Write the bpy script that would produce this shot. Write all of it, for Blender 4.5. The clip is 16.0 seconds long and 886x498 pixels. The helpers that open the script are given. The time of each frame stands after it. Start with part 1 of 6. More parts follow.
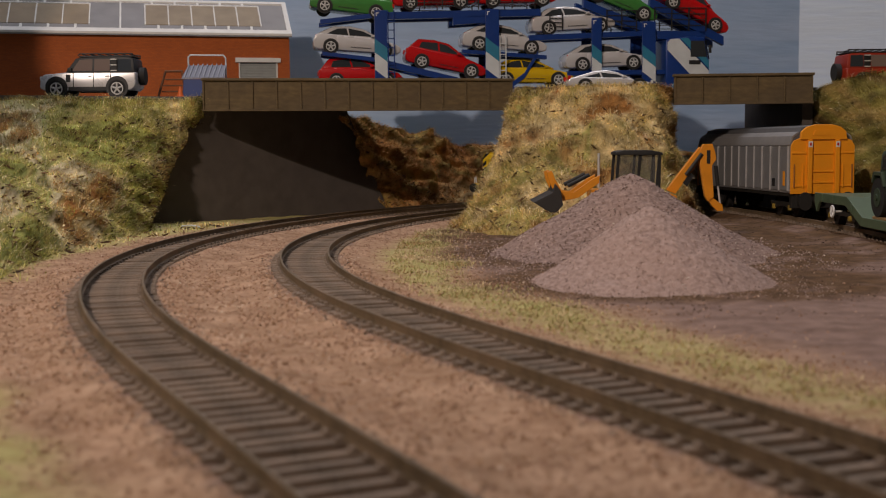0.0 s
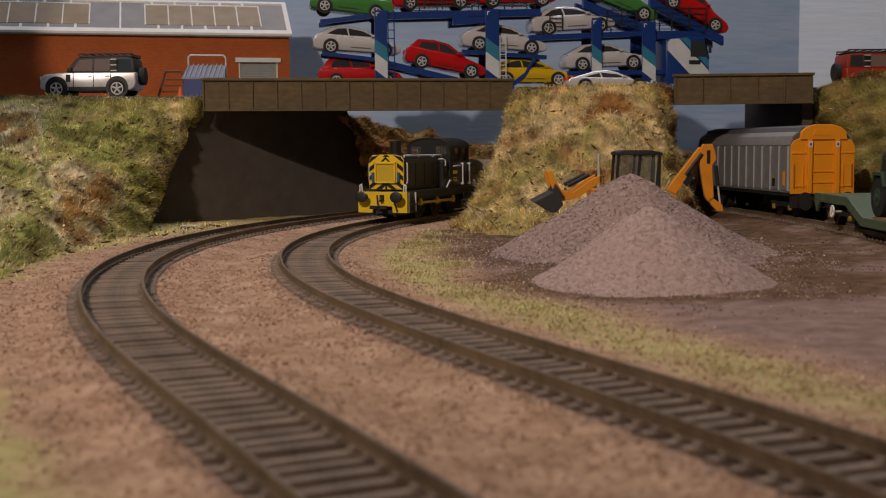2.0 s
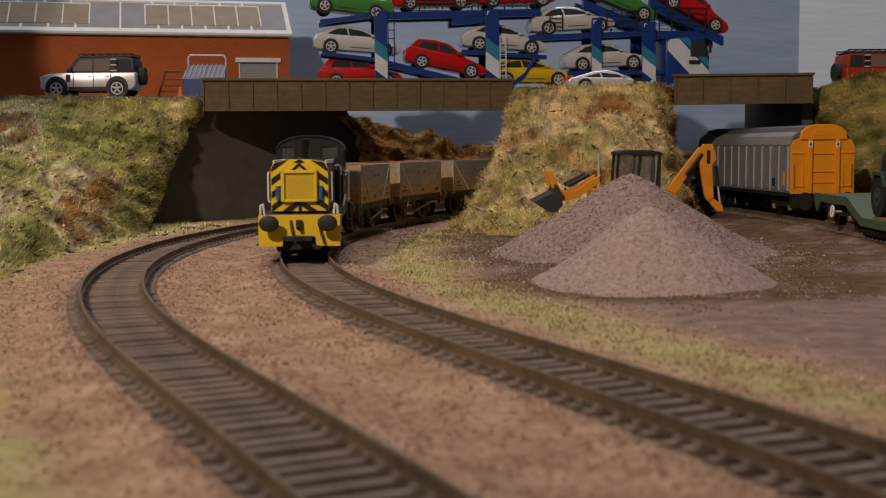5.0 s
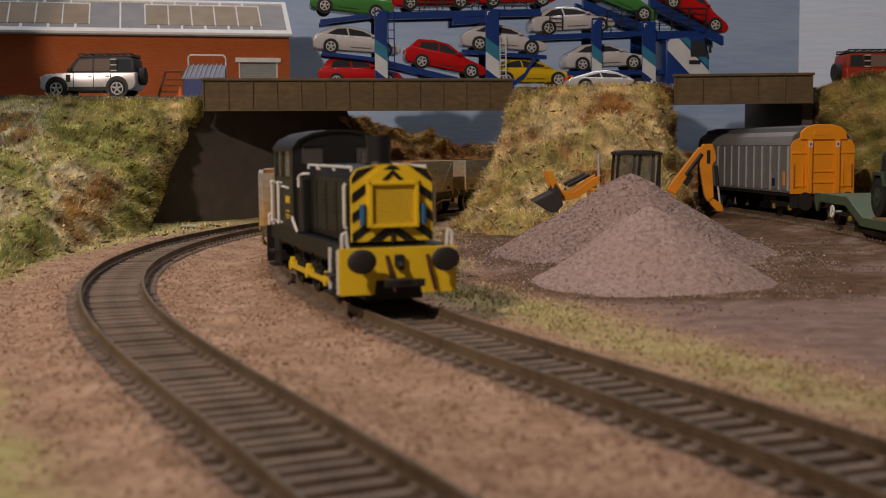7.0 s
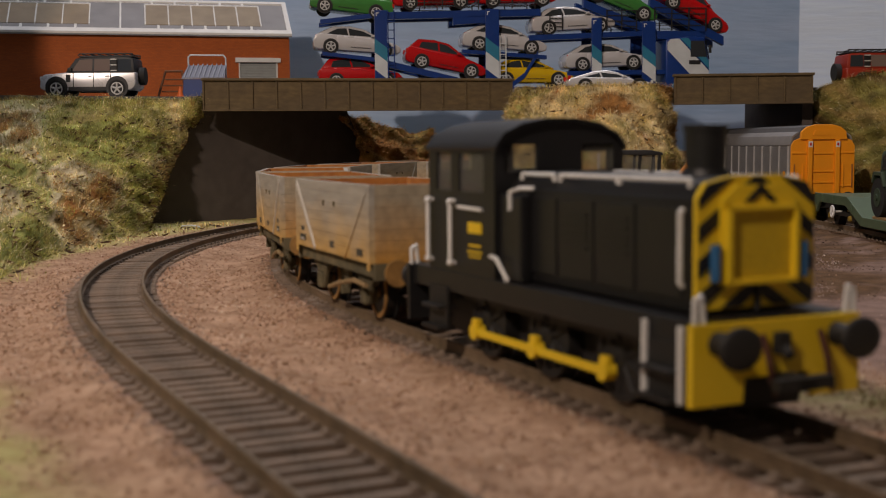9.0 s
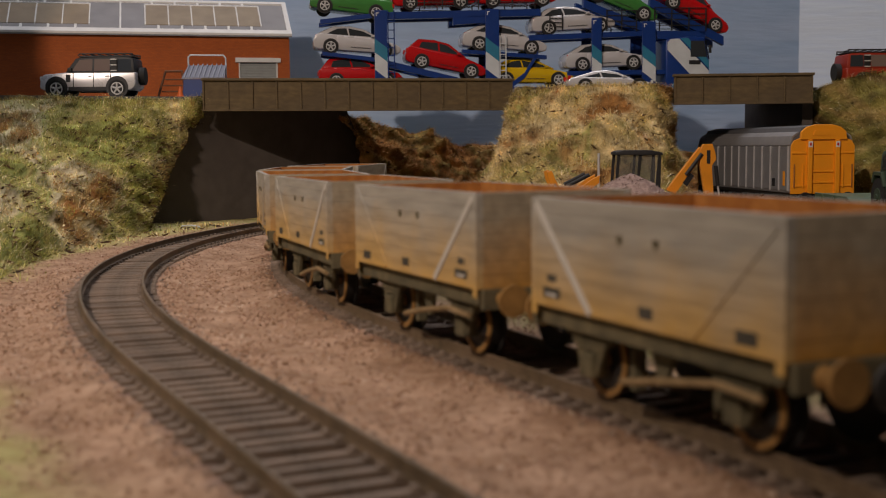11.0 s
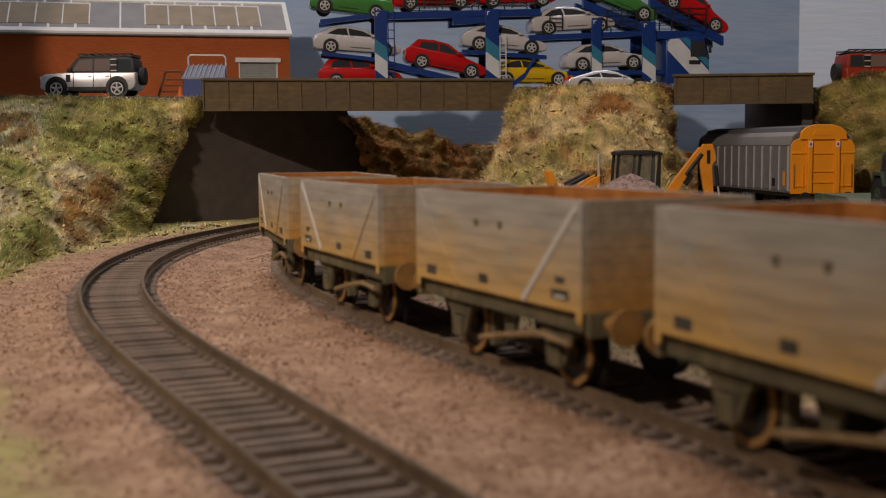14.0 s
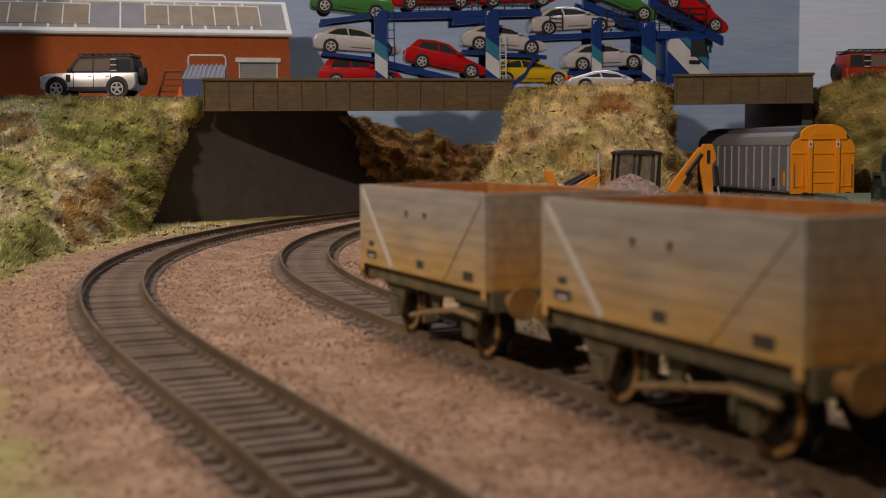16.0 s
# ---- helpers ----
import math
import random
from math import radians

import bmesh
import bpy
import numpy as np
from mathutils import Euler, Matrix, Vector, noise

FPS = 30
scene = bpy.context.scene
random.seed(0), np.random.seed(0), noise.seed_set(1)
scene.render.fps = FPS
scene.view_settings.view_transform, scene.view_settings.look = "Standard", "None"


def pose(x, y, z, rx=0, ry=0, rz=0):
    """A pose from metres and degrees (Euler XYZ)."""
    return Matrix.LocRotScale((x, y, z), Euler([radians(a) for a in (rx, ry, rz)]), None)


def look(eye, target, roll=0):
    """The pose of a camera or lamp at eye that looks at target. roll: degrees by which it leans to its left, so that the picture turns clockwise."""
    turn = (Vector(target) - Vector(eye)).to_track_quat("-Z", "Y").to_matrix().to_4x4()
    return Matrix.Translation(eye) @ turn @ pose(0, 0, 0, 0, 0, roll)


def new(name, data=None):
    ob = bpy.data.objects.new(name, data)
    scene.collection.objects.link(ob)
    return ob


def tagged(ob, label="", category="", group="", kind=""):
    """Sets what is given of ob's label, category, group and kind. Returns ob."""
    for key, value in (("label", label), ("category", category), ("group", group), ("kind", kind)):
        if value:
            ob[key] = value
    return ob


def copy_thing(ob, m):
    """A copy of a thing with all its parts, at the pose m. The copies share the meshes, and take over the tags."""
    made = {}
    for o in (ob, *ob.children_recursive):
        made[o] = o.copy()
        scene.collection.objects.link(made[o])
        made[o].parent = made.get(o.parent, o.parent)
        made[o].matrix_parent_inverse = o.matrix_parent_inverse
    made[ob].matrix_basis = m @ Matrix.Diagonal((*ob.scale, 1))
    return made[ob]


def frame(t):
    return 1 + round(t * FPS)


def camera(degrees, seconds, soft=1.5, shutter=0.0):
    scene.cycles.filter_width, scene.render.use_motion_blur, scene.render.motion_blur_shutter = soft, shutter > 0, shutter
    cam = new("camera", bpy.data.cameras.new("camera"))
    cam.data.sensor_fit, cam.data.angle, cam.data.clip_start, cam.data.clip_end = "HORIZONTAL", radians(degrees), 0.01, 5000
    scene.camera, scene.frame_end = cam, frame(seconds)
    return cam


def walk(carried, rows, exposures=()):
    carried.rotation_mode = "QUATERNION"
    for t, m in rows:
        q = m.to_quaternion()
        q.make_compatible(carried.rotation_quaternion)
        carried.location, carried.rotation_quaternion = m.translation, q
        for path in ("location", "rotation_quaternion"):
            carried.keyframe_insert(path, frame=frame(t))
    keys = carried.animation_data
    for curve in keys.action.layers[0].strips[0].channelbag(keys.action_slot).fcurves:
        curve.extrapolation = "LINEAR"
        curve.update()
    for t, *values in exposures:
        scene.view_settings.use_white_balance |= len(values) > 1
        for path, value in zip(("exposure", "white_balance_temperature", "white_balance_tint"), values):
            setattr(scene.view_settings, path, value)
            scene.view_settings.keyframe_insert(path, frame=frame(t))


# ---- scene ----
# All lengths below are in millimetres of the model railway (1:76), turned into metres by S.
S = 0.001
RAIL = 3.5          # height of the rail heads over the baseboard
EYE = 39.72 + RAIL  # height of the lens

cam = camera(40.53, 16.0, soft=1.05)
cam.data.dof.use_dof = True
cam.data.dof.focus_distance = 0.6
cam.data.dof.aperture_fstop = 35
TILT = 0.085641
at_eye = look((0, 0, EYE * S), (0, math.cos(TILT), EYE * S - math.sin(TILT)), -0.466)
walk(cam, [(0, at_eye), (16.0, at_eye)])

# ---- light: a warm lamp up in front and to the left, and an added overhead fill ----
world = bpy.data.worlds.new("room_world")
scene.world = world
world.use_nodes = True
world.node_tree.nodes["Background"].inputs[0].default_value = (0.80, 0.86, 1.0, 1)
world.node_tree.nodes["Background"].inputs[1].default_value = 0.02


def lamp(name, kind, energy, eye, target, colour, size):
    data = bpy.data.lights.new(name, kind)
    data.energy, data.color = energy, colour
    if kind == "AREA":
        data.shape, data.size = "DISK", size * S
    else:
        data.shadow_soft_size = size * S
    ob = new(name, data)
    ob.matrix_world = look([c * S for c in eye], [c * S for c in target])
    return ob


spot = lamp("spot_lamp", "SPOT", 30.6, (-430, -350, 640), (10, 730, 60), (1.0, 0.80, 0.67), 15)
spot.data.spot_size, spot.data.spot_blend = radians(66), 1.0
# added fill from above, placed to brighten the low bank behind the bridge
lamp("ceiling_panel_light", "AREA", 9.6, (20, 800, 1450), (20, 640, 0), (0.95, 0.93, 1.0), 800)
scene.view_settings.exposure = 0.0


# ---- materials ----
def nodes(name, rough=0.7, metal=0.0):
    m = bpy.data.materials.new(name)
    m.use_nodes = True
    b = m.node_tree.nodes["Principled BSDF"]
    b.inputs["Roughness"].default_value, b.inputs["Metallic"].default_value = rough, metal
    return m, m.node_tree.nodes, m.node_tree.links, b


def grain(name, a, b, scale=400.0, rough=0.75, bump=0.3, metal=0.0, a2=None, scale2=40.0, mix2=0.5, depth=0.0004, stretch=(1, 1, 1), random_=0.0, spec=None, rough_var=0.0):
    """Colour between a and b by fine noise, towards a2 by coarse noise, with bump; scale in cycles per metre."""
    m, N, L, bsdf = nodes(name, rough, metal)
    co = N.new("ShaderNodeTexCoord")
    mp = N.new("ShaderNodeMapping")
    mp.inputs["Scale"].default_value = stretch
    L.new(co.outputs["Object"], mp.inputs["Vector"])
    n1 = N.new("ShaderNodeTexNoise")
    n1.inputs["Scale"].default_value, n1.inputs["Detail"].default_value = scale, 5
    L.new(mp.outputs[0], n1.inputs["Vector"])
    ramp = N.new("ShaderNodeValToRGB")
    ramp.color_ramp.elements[0].position, ramp.color_ramp.elements[1].position = 0.3, 0.7
    ramp.color_ramp.elements[0].color, ramp.color_ramp.elements[1].color = (*a, 1), (*b, 1)
    L.new(n1.outputs["Fac"], ramp.inputs["Fac"])
    out = ramp.outputs["Color"]
    n2 = N.new("ShaderNodeTexNoise")
    n2.inputs["Scale"].default_value, n2.inputs["Detail"].default_value = scale2, 4
    L.new(mp.outputs[0], n2.inputs["Vector"])
    if a2:
        r2 = N.new("ShaderNodeMapRange")
        r2.inputs["From Min"].default_value, r2.inputs["From Max"].default_value, r2.inputs["To Max"].default_value = 0.42, 0.68, mix2
        L.new(n2.outputs["Fac"], r2.inputs["Value"])
        mx = N.new("ShaderNodeMix")
        mx.data_type = "RGBA"
        mx.inputs["B"].default_value = (*a2, 1)
        L.new(r2.outputs[0], mx.inputs["Factor"])
        L.new(out, mx.inputs["A"])
        out = mx.outputs["Result"]
    if random_:
        oi = N.new("ShaderNodeObjectInfo")
        mr = N.new("ShaderNodeMapRange")
        mr.inputs["To Min"].default_value, mr.inputs["To Max"].default_value = 1 - random_, 1 + random_
        L.new(oi.outputs["Random"], mr.inputs["Value"])
        hs = N.new("ShaderNodeHueSaturation")
        L.new(mr.outputs[0], hs.inputs["Value"])
        L.new(out, hs.inputs["Color"])
        out = hs.outputs["Color"]
    L.new(out, bsdf.inputs["Base Color"])
    if rough_var:
        rr = N.new("ShaderNodeMapRange")
        rr.inputs["To Min"].default_value, rr.inputs["To Max"].default_value = max(rough - rough_var, 0.02), min(rough + rough_var, 1)
        L.new(n2.outputs["Fac"], rr.inputs["Value"])
        L.new(rr.outputs[0], bsdf.inputs["Roughness"])
    if bump:
        bu = N.new("ShaderNodeBump")
        bu.inputs["Strength"].default_value, bu.inputs["Distance"].default_value = bump, depth
        L.new(n1.outputs["Fac"], bu.inputs["Height"])
        L.new(bu.outputs[0], bsdf.inputs["Normal"])
    if spec is not None:
        bsdf.inputs["Specular IOR Level"].default_value = spec
    return m


def paint(name, c, rough=0.35, metal=0.0, coat=0.0, dirt=0.12):
    m = grain(name, [v * (1 - dirt) for v in c], c, 180, rough, 0.08, metal, depth=0.0001, rough_var=0.08)
    if coat:
        m.node_tree.nodes["Principled BSDF"].inputs["Coat Weight"].default_value = coat
    return m


def glass(name, c=(0.03, 0.035, 0.04), rough=0.06):
    m, N, L, b = nodes(name, rough)
    b.inputs["Base Color"].default_value = (*c, 1)
    return m


M_SLEEPER = grain("sleeper", (0.115, 0.088, 0.066), (0.21, 0.165, 0.125), 900, 0.85, 0.5, a2=(0.29, 0.21, 0.155), scale2=150, random_=0.2)
M_RAIL = grain("rail", (0.095, 0.068, 0.040), (0.17, 0.122, 0.072), 500, 0.6, 0.3, metal=0.1, a2=(0.26, 0.18, 0.115), scale2=60)
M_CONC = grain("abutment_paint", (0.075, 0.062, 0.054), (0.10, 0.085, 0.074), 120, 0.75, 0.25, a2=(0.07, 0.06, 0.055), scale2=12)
M_GIRDER = grain("girder_paint", (0.085, 0.058, 0.024), (0.15, 0.105, 0.045), 160, 0.7, 0.3, a2=(0.07, 0.05, 0.03), scale2=25, stretch=(1, 1, 2.5))
M_ROAD = grain("road", (0.07, 0.07, 0.07), (0.13, 0.125, 0.12), 900, 0.9, 0.5, a2=(0.2, 0.17, 0.12), scale2=14)
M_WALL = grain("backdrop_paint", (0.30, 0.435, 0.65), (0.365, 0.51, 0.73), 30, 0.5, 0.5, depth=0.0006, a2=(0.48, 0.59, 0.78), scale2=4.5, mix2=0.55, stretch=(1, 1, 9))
# paler copy of the wall paint: the turned board's brighter light is coloured in
M_WALL_LIT = grain("backdrop_paint_pale", (0.62, 0.75, 0.94), (0.68, 0.80, 0.95), 30, 0.5, 0.5, depth=0.0006, a2=(0.64, 0.74, 0.86), scale2=4.5, mix2=0.5, stretch=(1, 1, 9))
M_BLACK = paint("black_paint", (0.012, 0.012, 0.013), 0.42)
M_CHASSIS = paint("chassis_black", (0.016, 0.015, 0.014), 0.6)
M_YELLOW = paint("yellow_paint", (0.82, 0.57, 0.02), 0.42, dirt=0.06)
M_WHITE = paint("white_paint", (0.75, 0.75, 0.74), 0.45)
M_BLUEPIPE = paint("blue_pipe", (0.03, 0.13, 0.3), 0.45)
M_GLASS = glass("dark_glass")
M_STEEL = grain("steel_tyre", (0.25, 0.22, 0.2), (0.4, 0.37, 0.34), 600, 0.4, 0.1, metal=0.9)


# ---- mesh helpers ----
def part(name, bm, mat, parent=None, label="", smooth=False):
    """One mesh object from a bmesh in millimetres, under parent."""
    for v in bm.verts:
        v.co *= S
    me = bpy.data.meshes.new(name)
    bm.normal_update()
    bm.to_mesh(me)
    bm.free()
    for m in mat if isinstance(mat, (list, tuple)) else [mat]:
        me.materials.append(m)
    if smooth:
        for p in me.polygons:
            p.use_smooth = True
        me.set_sharp_from_angle(angle=radians(35))
    ob = new(name, me)
    if parent:
        ob.parent = parent
    if label:
        ob["label"] = label
    return ob


def thing(name, m, label, category, group="", kind=""):
    ob = new(name)
    ob.empty_display_size = 0.005
    ob.matrix_basis = m
    return tagged(ob, label, category, group, kind)


def place(x, y, z, rz=0, rx=0, ry=0):
    return pose(x * S, y * S, z * S, rx, ry, rz)


def box(bm, x0, x1, y0, y1, z0, z1, bev=0.0, mi=0):
    vs = [bm.verts.new((x, y, z)) for z in (z0, z1) for y in (y0, y1) for x in (x0, x1)]
    fs = [bm.faces.new([vs[i] for i in f]) for f in ((0, 2, 3, 1), (4, 5, 7, 6), (0, 1, 5, 4), (2, 6, 7, 3), (0, 4, 6, 2), (1, 3, 7, 5))]
    for f in fs:
        f.material_index = mi
    if bev:
        r = bmesh.ops.bevel(bm, geom=list({e for f in fs for e in f.edges}), offset=bev, segments=2, affect="EDGES", profile=0.6)
        for f in r["faces"]:
            f.material_index = mi
    return bm


def cyl(bm, p, q, r, r2=None, n=16, mi=0):
    """A capped cylinder or cone from p to q."""
    p, q = Vector(p), Vector(q)
    d = q - p
    rot = d.to_track_quat("Z", "Y").to_matrix().to_4x4()
    g = bmesh.ops.create_cone(bm, cap_ends=True, segments=n, radius1=r, radius2=r if r2 is None else r2, depth=d.length,
                              matrix=Matrix.Translation((p + q) / 2) @ rot)
    for v in g["verts"]:
        for f in v.link_faces:
            f.material_index = mi
    return bm


def tube(bm, pts, r, n=6):
    for a, b in zip(pts, pts[1:]):
        cyl(bm, a, b, r, n=n)
    for a in pts[1:-1]:
        bmesh.ops.create_icosphere(bm, subdivisions=1, radius=r, matrix=Matrix.Translation(a))
    return bm


def prism(bm, pts, axis, a, b, bev=0.0, mi=0):
    """A polygon of 2D points, drawn out from a to b along axis 0, 1 or 2."""
    def at(p, c):
        return (c, p[0], p[1]) if axis == 0 else (p[0], c, p[1]) if axis == 1 else (p[0], p[1], c)
    v0, v1 = [bm.verts.new(at(p, a)) for p in pts], [bm.verts.new(at(p, b)) for p in pts]
    n = len(pts)
    fs = [bm.faces.new(v0[::-1]), bm.faces.new(v1)] + [bm.faces.new((v0[i], v0[(i + 1) % n], v1[(i + 1) % n], v1[i])) for i in range(n)]
    for f in fs:
        f.material_index = mi
    bmesh.ops.recalc_face_normals(bm, faces=fs)
    if bev:
        bmesh.ops.bevel(bm, geom=list({e for f in fs for e in f.edges}), offset=bev, segments=2, affect="EDGES", profile=0.6)
    return bm


def B():
    return bmesh.new()


# ---- the tracks' lines: curvature along the way, from the far end to the near end ----
class Line:
    def __init__(self, x, y, turn, k, length, far, near):
        n = int((far + near + length) / 1.5)
        s = np.linspace(-far, length + near, n)
        u = np.clip(s / length, 0, 1)
        ds = s[1] - s[0]
        kk = k[0] + k[1] * u + k[2] * u ** 2 + k[3] * u ** 3
        kk = np.where(s > length + 70, 0, kk)

        def summed(g):
            c = np.concatenate([[0], np.cumsum((g[1:] + g[:-1]) / 2 * ds)])
            return c - np.interp(0, s, c)
        self.s, self.th = s, turn + summed(kk)
        self.x, self.y = x + summed(np.cos(self.th)), y + summed(np.sin(self.th))

    def at(self, s, side=0.0):
        x, y, th = (float(np.interp(s, self.s, a)) for a in (self.x, self.y, self.th))
        return x - math.sin(th) * side, y + math.cos(th) * side, th

    def near(self, x, y):
        """How far a point lies from the line."""
        return float(np.sqrt(((self.x - x) ** 2 + (self.y - y) ** 2).min()))


OUTER = Line(-60.39, 694.46, -2.004848, (0.001777, -0.000893, 0.007095, -0.008224), 536.13, 420, 330)
INNER = Line(24.29, 745.67, -2.145586, (0.00196, 0.000319, 0.004106, -0.008304), 655.71, 760, 420)
SIDING = Line(170.3, 821.7, -1.367, (-0.00074, 0, 0, 0), 400, 200, 150)


# ---- ground ----
def smooth01(a, b, x):
    """0 at a, 1 at b, smooth between; b may lie under a."""
    t = min(max((x - a) / (b - a), 0.0), 1.0)
    return t * t * (3 - 2 * t)


def n3(x, y, sc, z=0.0):
    return noise.noise(Vector((x / sc, y / sc, z)))


HEAPS = ((75, 480, 35.0, 59, 58, 1.12), (66, 380, 26.5, 41, 40, 1.08))


def heap_height(k, x, y):
    """The heaps of stone in the yard."""
    cx, cy, top, rx, ry, e = HEAPS[k]
    d = math.hypot((x - cx) / rx, (y - cy) / ry) * (1 + 0.10 * n3(x, y, 22, 3))
    c = max(0.0, 1 - d)
    return top * (c ** e if c < 0.85 else 0.85 ** e + (c - 0.85) * 0.9 - (c - 0.85) ** 2 * 1.2)


def ground_height(x, y):
    d1, d2, d3 = OUTER.near(x, y), INNER.near(x, y), SIDING.near(x, y)
    d = min(d1, d2, d3)
    bed = 1.5 * (1 - smooth01(15, 25, d)) - 1.2 * (1 - smooth01(9.2, 11.6, d))
    return -0.3 + bed + smooth01(13, 20, d) * (0.55 * n3(x, y, 16) + 0.5 * n3(x, y, 5, 7) + 0.9 * n3(x, y, 70, 2)) + 0.12 * n3(x, y, 2.2, 4)


def grassy(x, y):
    """How green the ground is: the strip inside the curve and the edge along the bank."""
    d2 = INNER.near(x, y)
    inside = 1.0 if x > INNER.at(np.interp(-y, -INNER.y, INNER.s))[0] else 0.0
    w = 34 + 14 * n3(x, y, 60, 5)
    strip = inside * smooth01(22, 37, d2) * (1 - smooth01(w + 8, w + 28, d2)) * (0.55 + 0.45 * smooth01(-0.25, 0.25, n3(x, y, 30, 14)))
    lft = smooth01(34 - 9 * smooth01(240, 190, y), 52 - 12 * smooth01(240, 190, y), OUTER.near(x, y) + 10 * n3(x, y, 25, 2)) if x < OUTER.at(np.interp(-y, -OUTER.y, OUTER.s))[0] else 0.0
    return max(strip, lft)


def yard(x, y):
    """How far the bare brown earth of the yard shows; full on the track beds."""
    inside = 1.0 if x > INNER.at(np.interp(-y, -INNER.y, INNER.s))[0] else 0.0
    # track beds take the darker tone: shade between the sleepers put into the colour
    if min(OUTER.near(x, y), INNER.near(x, y)) < 12.2:
        return 1.0
    return inside * smooth01(48, 74, INNER.near(x, y) + 8 * n3(x, y, 30, 1))


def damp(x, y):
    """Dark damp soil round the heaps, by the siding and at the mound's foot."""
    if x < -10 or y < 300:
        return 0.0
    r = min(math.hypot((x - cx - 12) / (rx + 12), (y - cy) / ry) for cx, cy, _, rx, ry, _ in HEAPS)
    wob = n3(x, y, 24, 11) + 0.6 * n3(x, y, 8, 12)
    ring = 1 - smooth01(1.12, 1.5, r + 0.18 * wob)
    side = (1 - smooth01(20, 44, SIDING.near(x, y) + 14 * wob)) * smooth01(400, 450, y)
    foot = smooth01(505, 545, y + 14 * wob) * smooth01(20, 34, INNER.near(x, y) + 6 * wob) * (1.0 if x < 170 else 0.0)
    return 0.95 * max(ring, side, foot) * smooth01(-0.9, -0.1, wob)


def ground_material():
    m, N, L, b = nodes("scatter_ground", 0.95)
    b.inputs["Specular IOR Level"].default_value = 0.2
    co = N.new("ShaderNodeTexCoord")

    def noise_node(sc, det=5):
        n = N.new("ShaderNodeTexNoise")
        n.inputs["Scale"].default_value, n.inputs["Detail"].default_value = sc, det
        L.new(co.outputs["Object"], n.inputs["Vector"])
        return n

    def ramp(n, *stops):
        r = N.new("ShaderNodeValToRGB")
        while len(r.color_ramp.elements) < len(stops):
            r.color_ramp.elements.new(0.5)
        for e, (p, c) in zip(r.color_ramp.elements, stops):
            e.position, e.color = p, (*c, 1)
        L.new(n, r.inputs["Fac"])
        return r.outputs["Color"]

    def mix(f, a, c):
        x = N.new("ShaderNodeMix")
        x.data_type = "RGBA"
        L.new(f, x.inputs["Factor"]), L.new(a, x.inputs["A"]), L.new(c, x.inputs["B"])
        return x.outputs["Result"]
    fine, mid, big = noise_node(430), noise_node(150), noise_node(75, 6)
    stone = ramp(fine.outputs["Fac"], (0.3, (0.18, 0.10, 0.057)), (0.5, (0.38, 0.235, 0.145)), (0.7, (0.59, 0.42, 0.29)))
    stain = ramp(big.outputs["Fac"], (0.33, (0.23, 0.135, 0.078)), (0.67, (0.51, 0.335, 0.225)))
    half = N.new("ShaderNodeMix")
    half.data_type = "RGBA"
    half.inputs["Factor"].default_value = 0.55
    L.new(stone, half.inputs["A"]), L.new(stain, half.inputs["B"])
    earth = ramp(mid.outputs["Fac"], (0.3, (0.17, 0.11, 0.088)), (0.7, (0.30, 0.205, 0.17)))
    green = ramp(mid.outputs["Fac"], (0.3, (0.36, 0.24, 0.11)), (0.5, (0.41, 0.385, 0.145)), (0.7, (0.50, 0.39, 0.20)))
    ga, ya = N.new("ShaderNodeAttribute"), N.new("ShaderNodeAttribute")
    ga.attribute_name, ya.attribute_name = "grass", "yard"
    col = mix(ya.outputs["Fac"], half.outputs["Result"], earth)
    col = mix(ga.outputs["Fac"], col, green)
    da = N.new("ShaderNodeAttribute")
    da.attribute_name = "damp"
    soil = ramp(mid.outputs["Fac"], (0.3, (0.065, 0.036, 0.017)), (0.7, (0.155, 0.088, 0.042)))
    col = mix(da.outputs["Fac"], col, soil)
    L.new(col, b.inputs["Base Color"])
    bu = N.new("ShaderNodeBump")
    bu.inputs["Strength"].default_value, bu.inputs["Distance"].default_value = 0.9, 0.0009
    L.new(fine.outputs["Fac"], bu.inputs["Height"])
    L.new(bu.outputs[0], b.inputs["Normal"])
    return m


def grid_mesh(name, xs, ys, height, mat, attrs=(), parent=None):
    vs = [(x * S, y * S, height(x, y) * S) for y in ys for x in xs]
    w = len(xs)
    fs = [(j * w + i, j * w + i + 1, (j + 1) * w + i + 1, (j + 1) * w + i) for j in range(len(ys) - 1) for i in range(w - 1)]
    me = bpy.data.meshes.new(name)
    me.from_pydata(vs, [], fs)
    me.materials.append(mat)
    for p in me.polygons:
        p.use_smooth = True
    for an, fn in attrs:
        at = me.attributes.new(an, "FLOAT", "POINT")
        at.data.foreach_set("value", [fn(x, y) for y in ys for x in xs])
    ob = new(name, me)
    if parent:
        ob.parent = parent
    return ob


M_GROUND = ground_material()
XS = list(np.concatenate([np.arange(-900, -300, 40), np.arange(-300, 260, 3.2), np.arange(260, 1000, 40)]))
YS = list(np.concatenate([np.arange(-400, 60, 30), np.arange(60, 420, 2.6), np.arange(420, 760, 3.4), np.arange(760, 1130, 10)]))
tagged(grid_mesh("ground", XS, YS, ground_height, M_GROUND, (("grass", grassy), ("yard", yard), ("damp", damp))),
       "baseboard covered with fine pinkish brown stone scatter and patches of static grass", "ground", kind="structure")


